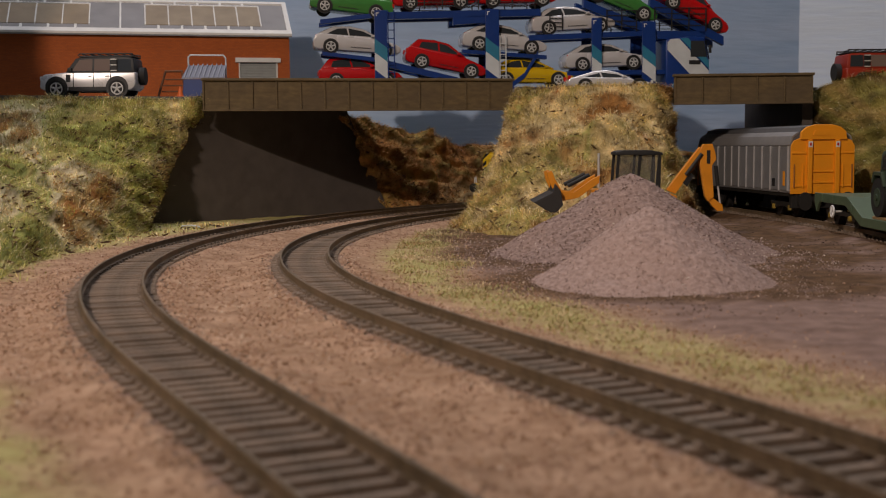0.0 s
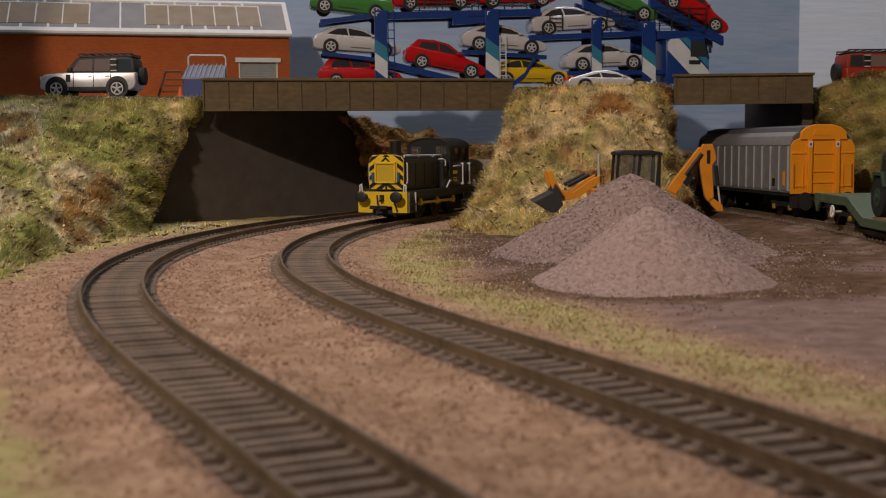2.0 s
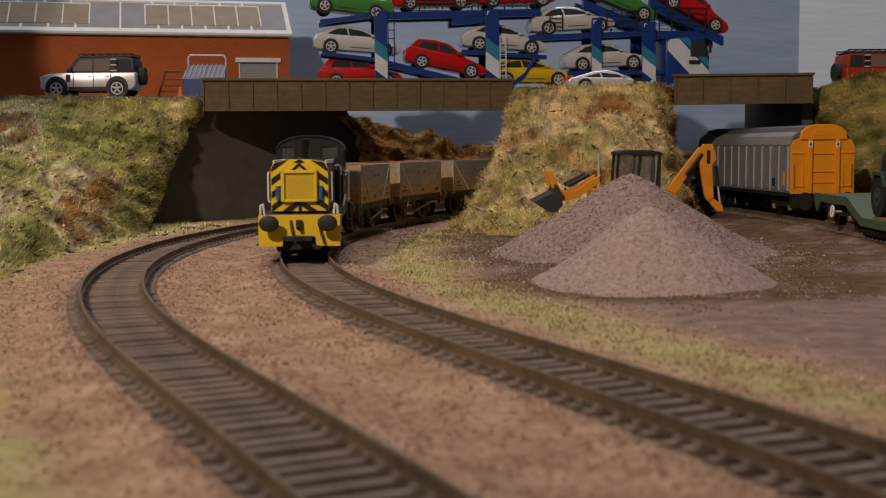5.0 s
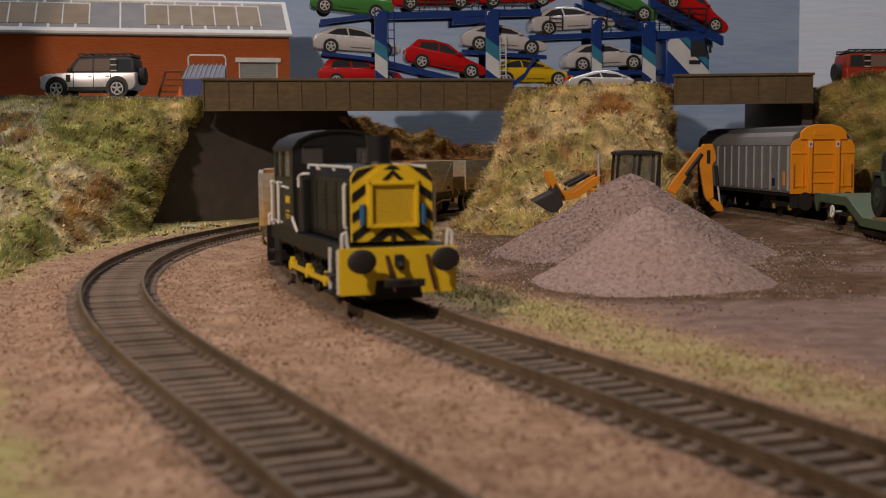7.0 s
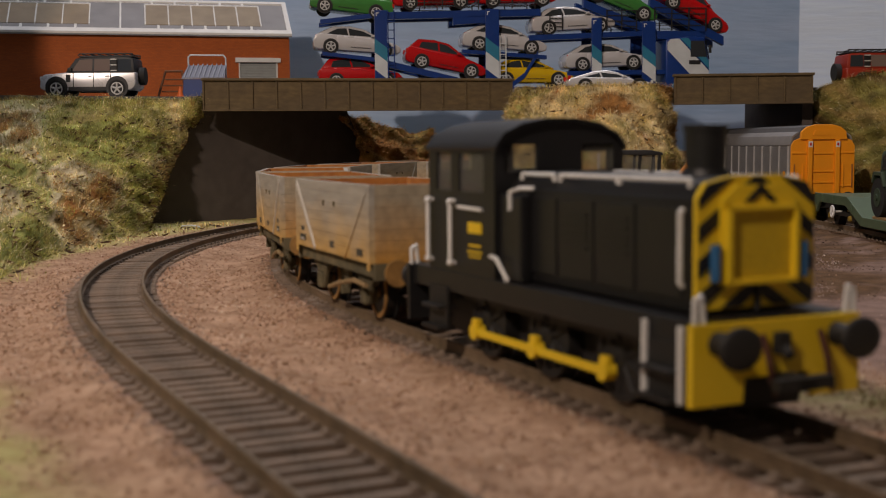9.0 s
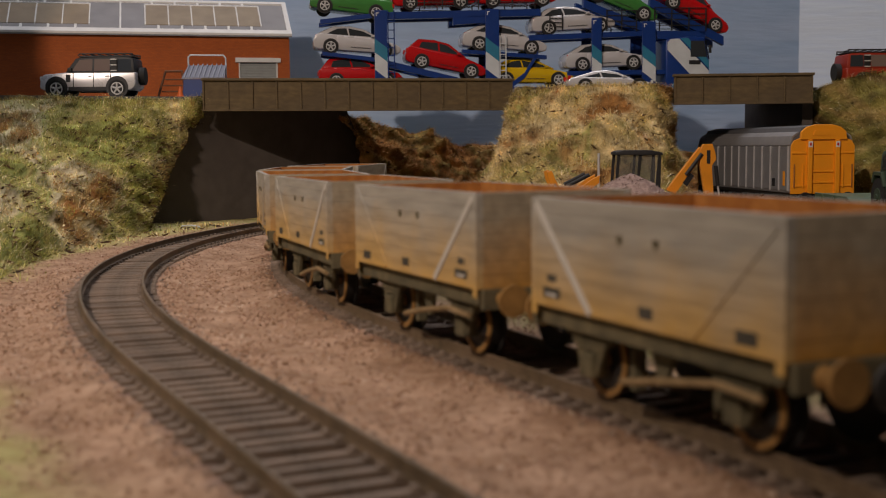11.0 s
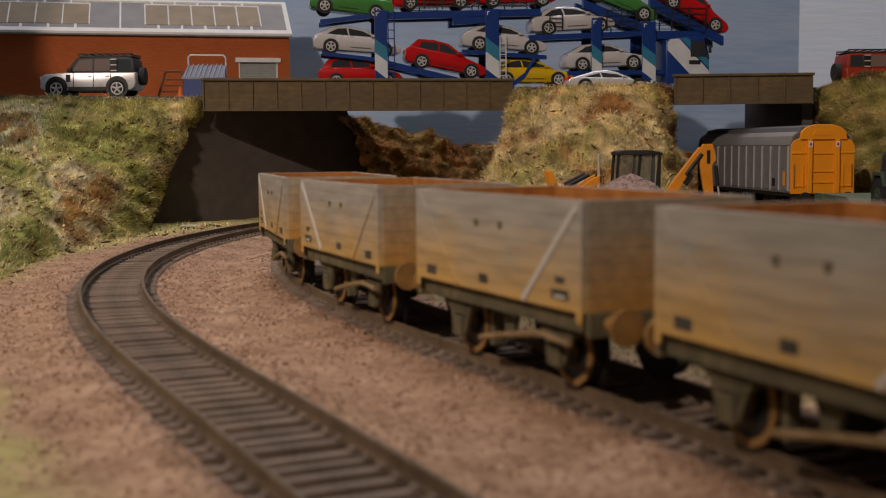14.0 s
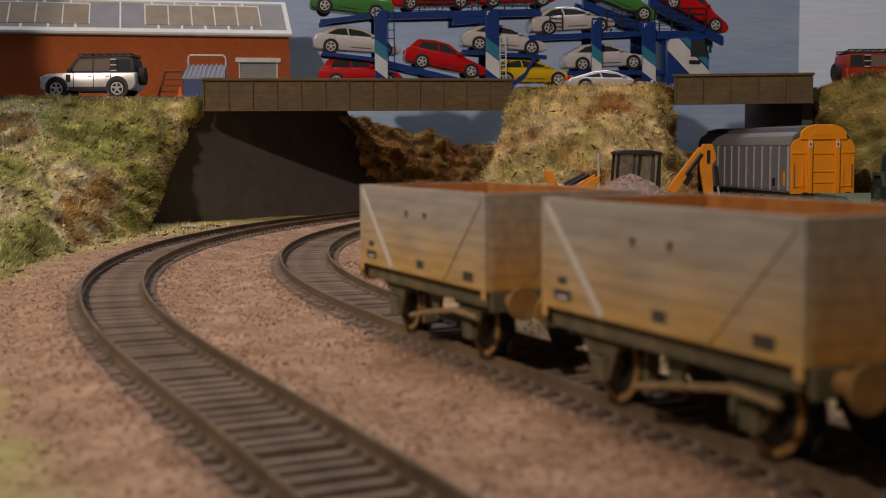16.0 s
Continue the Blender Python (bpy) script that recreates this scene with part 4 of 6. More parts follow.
def road_wheel(parent, x, y, r, width, rim_mat, spokes=5):
    sy = 1 if y > 0 else -1
    bm = B()
    cyl(bm, (x, y - sy * width, r), (x, y, r), r, n=24)
    t = part("wheel", bm, M_TYRE, parent, "black rubber tyre", smooth=True)
    bm = B()
    cyl(bm, (x, y - sy * 0.3, r), (x, y + sy * 0.06, r), r * 0.72, n=24)
    part("rim_back", bm, M_DARK, t)
    bm = B()
    n = 24
    rings = [[bm.verts.new((x + q * r * math.cos(i * 6.28319 / n), y + sy * h, r + q * r * math.sin(i * 6.28319 / n))) for i in range(n)] for q, h in ((0.73, 0.0), (0.73, 0.25), (0.62, 0.25), (0.6, 0.0))]
    for a, b in zip(rings, rings[1:]):
        for i in range(n):
            bm.faces.new((a[i], a[(i + 1) % n], b[(i + 1) % n], b[i]))
    for k in range(spokes):
        a = k * 2 * math.pi / spokes + 0.3
        c, s = math.cos(a), math.sin(a)
        cyl(bm, (x + c * r * 0.1, y + sy * 0.15, r + s * r * 0.1), (x + c * r * 0.66, y + sy * 0.15, r + s * r * 0.66), r * 0.11, n=6)
    cyl(bm, (x, y, r), (x, y + sy * 0.35, r), r * 0.16, n=10)
    bmesh.ops.recalc_face_normals(bm, faces=bm.faces[:])
    part("rim", bm, rim_mat, t, "silver alloy rim")
    return t


STYLES = {
    # lower outline, cabin outline (rear base, rear roof, front roof, screen base)
    "hatch": ([(-26, 3.2), (-27.4, 6), (-26.6, 11.2), (-25.4, 13), (12, 12.2), (24.5, 9.4), (27.2, 7), (27.2, 3.6), (25, 2.4), (-24, 2.4)],
              [(-25.6, 12.6), (-20.5, 18.6), (-10, 20), (0, 19.4), (13.5, 12.0)], (-16, 17.5)),
    "coupe": ([(-28, 3.2), (-28.8, 7), (-27.6, 11.4), (-24, 12.6), (12, 11.4), (25.5, 8.6), (28.6, 6.4), (28.4, 3.4), (26, 2.2), (-26, 2.2)],
              [(-26.5, 12.0), (-16, 17.6), (-5, 18.4), (4, 17.0), (16, 11.2)], (-17.2, 18)),
    "sports": ([(-27, 2.8), (-28, 6), (-26.5, 9.6), (-20, 10.4), (10, 9.2), (24, 6.6), (28.4, 4.2), (28, 2.4), (-25, 2.0)],
               [(-25, 9.8), (-10, 14.2), (-2, 14.6), (4, 13.4), (14, 8.8)], (-16.5, 17.5)),
}


def model_car(style, body_mat, label, rim=None):
    low, cab, axles = STYLES[style]
    hw = 11.4
    c = thing("model_car", place(0, 0, 0), label, "car", "cars on the road deck")
    top = max(z for _, z in low)

    def half(z):
        return hw - 1.3 * max(0, (4.5 - z)) / 2.5 - 0.9 * max(0, (z - 8)) / 5

    base = [z for x, z in cab]
    zb, zt = min(base), max(base)

    def chalf(z):
        return hw - 1.5 - 2.6 * (z - zb) / (zt - zb)
    bm = B()
    taper_prism(bm, low, half, bev=0.9, seg=3)
    part("body", bm, body_mat, c, smooth=True)
    bm = B()
    taper_prism(bm, cab, chalf, bev=0.7, seg=3)
    part("cabin", bm, body_mat, c, smooth=True)
    x0, x1 = cab[0][0], cab[-1][0]
    for sy in (-1, 1):
        # side windows, split by the pillar
        zs = zb + 1.1
        ztop = zt - 1.5
        pts_r = [(x0 + 6.2, zs), (cab[1][0] + 2.5, cab[1][1] - 1.4), (-7.5, ztop), (-6.2, zs)]
        pts_f = [(-5.2, zs), (-6.4, ztop), (cab[3][0] - 0.8, cab[3][1] - 1.4), (x1 - 4.5, zs)]
        for pts in (pts_r, pts_f):
            bm = B()
            plate(bm, [(x, sy * (chalf(z) + 0.14), z) for x, z in pts], (0, -sy * 0.5, 0))
            part("side_window", bm, M_GLASS, c, "dark side window")
        bm = B()
        box(bm, -4.2, 9.0, sy * (hw - 0.05) - 0.1, sy * (hw - 0.05) + 0.08, 4.6, 4.9)
        part("sill_line", bm, M_DARK, c)
        bm = B()
        box(bm, x1 - 7.5, x1 - 5.2, min(sy * (hw - 1), sy * (hw + 1.3)), max(sy * (hw - 1), sy * (hw + 1.3)), zb + 0.9, zb + 2.3, 0.3)
        part("door_mirror", bm, body_mat, c)
        bm = B()
        box(bm, low[-3 if style == "sports" else -4][0] - 3.2, 26.4, min(sy * 7.2, sy * (hw - 0.9)), max(sy * 7.2, sy * (hw - 0.9)), 6.2, 8.0, 0.4)
        part("headlight", bm, M_LAMP, c, "clear headlamp")
        bm = B()
        box(bm, -27.6, -25.6, min(sy * 7.5, sy * (hw - 0.6)), max(sy * 7.5, sy * (hw - 0.6)), 8.4, 11.2, 0.4)
        part("rear_light", bm, M_REDLAMP, c, "red tail lamp")
        for x in axles:
            bm = B()
            cyl(bm, (x, sy * (hw - 3), 4.4), (x, sy * (hw + 0.05), 4.4), 5.0, n=24)
            part("wheel_arch", bm, M_DARK, c)
            road_wheel(c, x, sy * (hw + 0.3), 4.3, 3.2, rim or M_ALLOY)
    for (xa, za), (xb, zb2), nm in ((cab[0], cab[1], "rear_window"), (cab[-1], cab[-2], "windscreen")):
        d = Vector((za - zb2, 0, xb - xa))
        d = d.normalized() * (0.15 if nm == "rear_window" else -0.15)
        if d.z < 0:
            d = -d
        bm = B()
        p = []
        for k, f in ((0.12, 0.86), (0.88, 0.86)):
            z = za + (zb2 - za) * k
            x = xa + (xb - xa) * k
            p.append((x, z, chalf(z) * f))
        (xl, zl, yl), (xh, zh, yh) = p
        plate(bm, [(xl + d.x, -yl, zl + d.z), (xl + d.x, yl, zl + d.z), (xh + d.x, yh, zh + d.z), (xh + d.x, -yh, zh + d.z)], -d * 2.5)
        part(nm, bm, M_GLASS, c)
    return c


M_TYRE = paint("tyre_rubber", (0.012, 0.012, 0.012), 0.8)
M_DARK = paint("dark_plastic", (0.012, 0.012, 0.013), 0.55)
M_ALLOY = paint("alloy", (0.66, 0.66, 0.66), 0.35, 0.3)
M_LAMP = paint("lamp_clear", (0.7, 0.7, 0.68), 0.1)
M_REDLAMP = paint("lamp_red", (0.5, 0.02, 0.015), 0.15, coat=0.6)
M_TINT = glass("tinted_glass", (0.17, 0.125, 0.105), 0.08)
M_RED = paint("red_car_paint", (0.46, 0.004, 0.006), 0.25, coat=0.3, dirt=0.05)
M_GREEN = paint("green_car_paint", (0.05, 0.21, 0.045), 0.25, coat=0.3, dirt=0.05)
M_SILVER = paint("silver_car_paint", (0.68, 0.67, 0.68), 0.28, 0.3, coat=0.6, dirt=0.05)
M_CARYEL = paint("yellow_car_paint", (0.66, 0.43, 0.006), 0.25, coat=0.3, dirt=0.05)
M_BLUE = paint("blue_frame_paint", (0.004, 0.035, 0.20), 0.35, coat=0.2)
M_TEAL = paint("teal_panel", (0.03, 0.20, 0.32), 0.4)
M_PANEL = paint("white_panel", (0.62, 0.66, 0.68), 0.4)

TRUCK = place(-88, 798, ROAD, 8)


def deck_car(style, mat, label, x, z, tilt, flip=False, scale=1.0):
    c = model_car(style, mat, label)
    c.matrix_basis = TRUCK @ place(x, -1, z, 180 if flip else 0, 0, -tilt if flip else tilt)
    return c


# x, z: where the wheels' middle stands on the carrier; tilt: nose-down degrees
deck_car("hatch", M_GREEN, "green hatchback on the top deck of the car carrier", 28, 52.6, 7, True)
deck_car("coupe", M_SILVER, "silver coupe on the middle deck of the car carrier", 31.5, 27.4, 4)
deck_car("hatch", M_RED, "red hatchback low at the tail of the car carrier", 34, 6.5, 0)
deck_car("hatch", M_RED, "red hatchback tilted nose down amid the car carrier", 89, 16.0, 11)
deck_car("coupe", M_SILVER, "silver coupe high between the posts of the car carrier", 129.5, 29.4, 4.0)
deck_car("coupe", M_CARYEL, "yellow coupe on the lower deck of the car carrier", 148, 7.2, 0)
deck_car("hatch", M_RED, "red hatchback on the upper deck of the car carrier", 83, 57.5, -2)
deck_car("hatch", M_RED, "red hatchback at the fore end of the upper deck", 138, 59.5, -2)
deck_car("coupe", M_SILVER, "silver coupe on the front upper deck of the car carrier", 177, 42.2, -3.5)
deck_car("hatch", M_GREEN, "green hatchback sloping down over the front deck", 207, 57.5, 21)
deck_car("hatch", M_RED, "red hatchback sloping over the lorry cab", 257.5, 52.2, 27)
deck_car("coupe", M_SILVER, "silver coupe on the lower front deck of the car carrier", 200, 17.8, -2.5)


def beam(bm, p, q, h, y0, y1, mi=0):
    """A beam of height h whose top runs from p to q (x, z)."""
    v = [(p[0], p[1]), (q[0], q[1]), (q[0], q[1] - h), (p[0], p[1] - h)]
    return prism(bm, v, 1, y0, y1, 0.2, mi)


def car_carrier():
    t = thing("car_carrier", TRUCK, "blue double-deck car carrier lorry with striped posts", "car transporter")

    def deck(name, p, q, h=3.0, mat=None, y=12.5):
        for sy in (-1, 1):
            bm = B()
            beam(bm, p, q, h, min(sy * y, sy * (y - 4.5)), max(sy * y, sy * (y - 4.5)))
            part(name, bm, mat or M_BLUE, t)
    deck("upper_deck", (8, 50), (44, 54.5))
    deck("upper_deck", (44, 54.8), (154, 58.0), 4.6)
    deck("deck_strut", (95, 52), (122, 54), 5.0)
    deck("middle_deck", (9, 29.6), (44, 25.6), 2.6)
    deck("middle_deck", (44, 25.6), (98, 12.8), 4.2)
    deck("rear_deck", (101, 31.2), (158, 27.4), 2.6)
    deck("front_upper_deck", (146, 40.6), (234, 44.4), 3.6)
    deck("sloping_ramp", (183, 64.5), (233.5, 45.4), 5.5)
    deck("sloping_ramp", (229, 66), (281, 40.4), 6.0)
    deck("front_lower_deck", (172, 17), (240, 18), 3.0)
    deck("chassis", (6, 7.4), (178, 6.4), 5.0)
    deck("tractor_chassis", (178, 9.0), (268, 9.0), 5.0, y=9)
    deck("diagonal_arm", (134, 9.2), (143, 16), 3.6)
    deck("diagonal_arm", (143, 16), (152, 30.5), 3.6)
    deck("cab_roof_deck", (234, 44.0), (268, 44.0), 5.5)
    for x0, x1, z1, lad in ((43, 51.3, 56, 1), (116.4, 125.5, 57.4, 2), (188.4, 195.2, 52, 0), (223.3, 232.6, 50, 0)):
        for sy in (-1, 1):
            y0, y1 = sorted((sy * 12.6, sy * 14.4))
            bm = B()
            box(bm, x0, x1, y0, y1, 5, z1, 0.25)
            p = part("post", bm, M_BLUE, t)
            yo = sy * 14.45
            for za, zb, m, nm in ((z1 * 0.46, z1 * 0.62, M_TEAL, "teal_stripe"), (z1 * 0.26, z1 * 0.46, M_PANEL, "white_stripe")):
                bm = B()
                k = (x1 - x0) * 0.75
                plate(bm, [(x0, yo, zb + k / 2), (x0, yo, za + k / 2), (x1, yo, za - k / 2), (x1, yo, zb - k / 2)], (0, sy * 0.12, 0))
                part(nm, bm, m, p)
            bm = B()
            for a in ((x0 + 1, x0 + 3, z1 - 2, z1 - 1.5), (x0 + 1, x0 + 1.5, z1 - 4, z1 - 1.5)):
                box(bm, a[0], a[1], min(yo, yo + sy * 0.12), max(yo, yo + sy * 0.12), a[2], a[3])
            part("corner_mark", bm, M_WHITE, p)
        if lad:
            m = M_BLUE if lad == 1 else M_PANEL
            bm = B()
            zt = 56 if lad == 1 else 40
            for x in (x1 + 0.6, x1 + 4.6):
                box(bm, x - 0.35, x + 0.35, -14, -13.2, 8, zt)
            for k in range(8):
                z = 10 + k * (zt - 12) / 8
                box(bm, x1 + 0.6, x1 + 4.6, -13.9, -13.3, z, z + 0.6)
            part("ladder", bm, m, t, "blue ladder" if lad == 1 else "pale grey ladder")
    # black guard rails
    for x0, x1, z0, z1, n in ((160, 168.5, 44, 54.5, 2), (199, 219.5, 43.5, 57.5, 3), (232, 268, 44, 59.5, 4), (64, 112, 57, 66, 5), (119, 150, 58, 67, 3)):
        for sy in (-1, 1):
            for k in range(n):
                bm = B()
                x = x0 + (x1 - x0) * k / (n - 1)
                box(bm, x - 0.35, x + 0.35, sy * 13 - 0.35, sy * 13 + 0.35, z0, z1)
                part("guard_post", bm, M_DARK, t, "thin black guard post")
            for k in range(4):
                bm = B()
                z = z0 + (z1 - z0) * (k + 1) / 4
                box(bm, x0, x1, sy * 13 - 0.3, sy * 13 + 0.3, z - 0.5, z)
                part("guard_rail", bm, M_DARK, t, "thin black guard rail")
    # lorry cab
    bm = B()
    taper_prism(bm, [(240, 5), (240, 38), (258, 40.5), (267, 39.5), (270.5, 24), (270.5, 5)], lambda z: 14.2 - 0.02 * z, bev=0.9, seg=3)
    cabp = part("cab", bm, M_BLUE, t, smooth=True)
    for sy in (-1, 1):
        y = sy * 14.3
        for pts, m, nm in ((((243, 38.4), (249, 38.6), (270, 17.2), (270, 11.5), (260, 11.5), (240.8, 31), (240.8, 36)), M_PANEL, "white_stripe"),
                           (((250, 38.8), (255, 39.2), (270, 24), (270, 18.6)), M_TEAL, "teal_stripe")):
            bm = B()
            plate(bm, [(x, y, z) for x, z in pts], (0, sy * (0.12 if m is M_PANEL else 0.18), 0))
            part(nm, bm, m, cabp)
        bm = B()
        plate(bm, [(257, y + sy * 0.1, 37.2), (266.4, y + sy * 0.1, 37.2), (268.6, y + sy * 0.1, 26.5), (257, y + sy * 0.1, 26.5)], (0, sy * 0.25, 0))
        part("door_window", bm, M_GLASS, cabp)
        bm = B()
        box(bm, 256, 264, min(y, y + sy * 0.35), max(y, y + sy * 0.35), 21.4, 24.2)
        part("logo_bar", bm, M_DARK, cabp)
        bm = B()
        box(bm, 269.4, 271.4, sy * 15 - 0.6, sy * 15 + 0.6, 29, 34.5, 0.4)
        part("door_mirror", bm, M_DARK, cabp)
        for x, r in ((249, 6.4), (206, 6.0), (60, 5.2), (73, 5.2), (86, 5.2)):
            bm = B()
            cyl(bm, (x, sy * 9, 6.6), (x, sy * 13.6, 6.6), r + 1.0, n=24)
            part("mudguard", bm, M_DARK, t)
            road_wheel(t, x, sy * 13.9, r, 4, M_TEAL if x > 200 else M_ALLOY, 8)
    bm = B()
    plate(bm, [(268.2, -12.5, 37.6), (268.2, 12.5, 37.6), (270.9, 12.5, 25), (270.9, -12.5, 25)], (0.2, 0, 0.05))
    part("windscreen", bm, M_GLASS, cabp)
    return t


car_carrier()
sp = model_car("sports", M_SILVER, "low silver sports car parked before the car carrier")
sp.matrix_basis = place(106, 768, ROAD - 0.2, 2)


def off_roader(m, body_mat, label, cabin_mat):
    c = thing("off_road_car", m, label, "car")
    bm = B()
    taper_prism(bm, [(-29, 6), (-30, 8), (-30, 15.6), (12.5, 15.6), (27, 14.4), (29.4, 12.5), (30, 6), (27, 4.4), (-27, 4.4)], lambda z: 12.6 - 0.5 * max(0, z - 13) / 2.6, bev=0.8, seg=3)
    part("body", bm, body_mat, c, smooth=True)
    bm = B()
    cabin = [(-29.8, 15.2), (-28.6, 24.4), (-24, 25.4), (4, 25.0), (7.5, 24.2), (14, 15.2)]

    def half(z):
        return 12.1 - 1.5 * (z - 15) / 10
    taper_prism(bm, cabin, half, bev=0.6, seg=2)
    part("cabin", bm, cabin_mat, c, smooth=True)
    bm = B()
    box(bm, -28.4, 5.5, -10.6, 10.6, 25.0, 25.9, 0.4)
    part("roof", bm, M_DARK, c, "black roof")
    for sy in (-1, 1):
        for pts, mt in ((((-27.6, 16.4), (-27.0, 23.6), (-19, 23.8), (-19, 16.4)), M_GLASS), (((-14, 16.4), (-14, 23.8), (-4.4, 23.8), (-4.2, 16.4)), M_TINT), (((-3, 16.4), (-3.2, 23.8), (5, 23.4), (9.8, 16.4)), M_TINT)):
            bm = B()
            plate(bm, [(x, sy * (half(z) + 0.12), z) for x, z in pts], (0, -sy * 0.5, 0))
            part("side_window", bm, mt, c)
        bm = B()
        box(bm, -18.8, -14.4, sy * 11.4 - 0.7, sy * 11.4 + 1.0, 16.2, 23.6, 0.5)
        part("side_box", bm, M_DARK, c, "black box hung over the rear side window")
        for z in (16.5, 20, 23.5):
            bm = B()
            box(bm, -18.6, -14.8, sy * 12.5 - 0.4, sy * 12.5 + 0.4, z - 0.35, z + 0.35)
            part("side_ladder", bm, M_ALLOY, c)
        bm = B()
        box(bm, -12, 12, sy * 12.2 - 0.8, sy * 12.2 + 0.9, 3.8, 6.6, 0.4)
        part("side_step", bm, M_DARK, c)
        for x in (8.8, -3.8, -14.6):
            bm = B()
            box(bm, x - 0.22, x + 0.22, sy * 12.6 - 0.15, sy * 12.6 + 0.12, 6.4, 15.2)
            part("door_gap", bm, M_DARK, c)
        for x in (-1.5, -12.4):
            bm = B()
            box(bm, x - 1.3, x + 1.3, sy * 12.6 - 0.1, sy * 12.6 + 0.3, 12.9, 13.5, 0.12)
            part("door_handle", bm, M_DARK, c)
        bm = B()
        box(bm, 10.6, 13.4, sy * 12.6 - 0.2, sy * 12.6 + 0.16, 9.6, 14.2, 0.3)
        part("wing_vent", bm, M_DARK, c, "black vent plate behind the front wheel")
        bm = B()
        box(bm, 9.4, 12, min(sy * 11.8, sy * 14), max(sy * 11.8, sy * 14), 16.4, 18.4, 0.4)
        part("door_mirror", bm, M_DARK, c)
        for x in (-18.5, 19.5):
            bm = B()
            cyl(bm, (x, sy * 9, 6.0), (x, sy * 12.85, 6.2), 7.0, n=28)
            part("wheel_arch", bm, M_DARK, c)
            road_wheel(c, x, sy * 13.0, 5.4, 3.6, M_ALLOY)
        bm = B()
        box(bm, 28.6, 30.1, min(sy * 7.6, sy * 11.4), max(sy * 7.6, sy * 11.4), 10.4, 13.2, 0.5)
        part("headlight", bm, M_LAMP, c)
        bm = B()
        tube(bm, [(-28, sy * 9.6, 26), (-28, sy * 9.6, 27.2), (5, sy * 9.6, 27.2), (6, sy * 9.6, 26)], 0.4)
        part("roof_rail", bm, M_DARK, c)
    bm = B()
    for k in range(7):
        box(bm, -27 + k * 5, -26 + k * 5, -9.4, 9.4, 26.6, 27.1)
    part("roof_rack", bm, M_DARK, c)
    bm = B()
    cyl(bm, (-30, 0, 13.5), (-33.6, 0, 13.5), 5.6, n=24)
    part("spare_wheel", bm, M_TYRE, c, smooth=True)
    return c


off_roader(place(-208.5, 724, ROAD - 2, 180) @ Matrix.Scale(0.94, 4), M_SILVER, "silver off-road car with black roof rack and spare wheel", M_DARK)
off_roader(place(284, 775, ROAD - 1, 3), paint("orange_red_paint", (0.30, 0.022, 0.005), 0.4), "orange-red off-road car with black roof rack on the bank", paint("orange_red_cabin", (0.28, 0.02, 0.005), 0.4))


# ---- brick unit ----
def brick_material():
    m, N, L, b = nodes("red_brick", 0.8)
    co = N.new("ShaderNodeTexCoord")
    sep, cmb = N.new("ShaderNodeSeparateXYZ"), N.new("ShaderNodeCombineXYZ")
    L.new(co.outputs["Object"], sep.inputs[0])
    L.new(sep.outputs["X"], cmb.inputs[0]), L.new(sep.outputs["Z"], cmb.inputs[1])
    br = N.new("ShaderNodeTexBrick")
    br.inputs["Scale"].default_value = 1000
    br.inputs["Brick Width"].default_value, br.inputs["Row Height"].default_value, br.inputs["Mortar Size"].default_value = 2.9, 1.0, 0.09
    br.inputs["Color1"].default_value, br.inputs["Color2"].default_value, br.inputs["Mortar"].default_value = (0.37, 0.080, 0.010, 1), (0.44, 0.10, 0.013, 1), (0.27, 0.07, 0.018, 1)
    L.new(cmb.outputs[0], br.inputs["Vector"])
    n = N.new("ShaderNodeTexNoise")
    n.inputs["Scale"].default_value = 25
    L.new(co.outputs["Object"], n.inputs["Vector"])
    hs, mr = N.new("ShaderNodeHueSaturation"), N.new("ShaderNodeMapRange")
    mr.inputs["To Min"].default_value, mr.inputs["To Max"].default_value = 0.75, 1.25
    L.new(n.outputs["Fac"], mr.inputs["Value"]), L.new(mr.outputs[0], hs.inputs["Value"]), L.new(br.outputs["Color"], hs.inputs["Color"])
    L.new(hs.outputs[0], b.inputs["Base Color"])
    bu = N.new("ShaderNodeBump")
    bu.inputs["Strength"].default_value, bu.inputs["Distance"].default_value, bu.invert = 0.4, 0.0002, True
    L.new(br.outputs["Fac"], bu.inputs["Height"]), L.new(bu.outputs[0], b.inputs["Normal"])
    return m


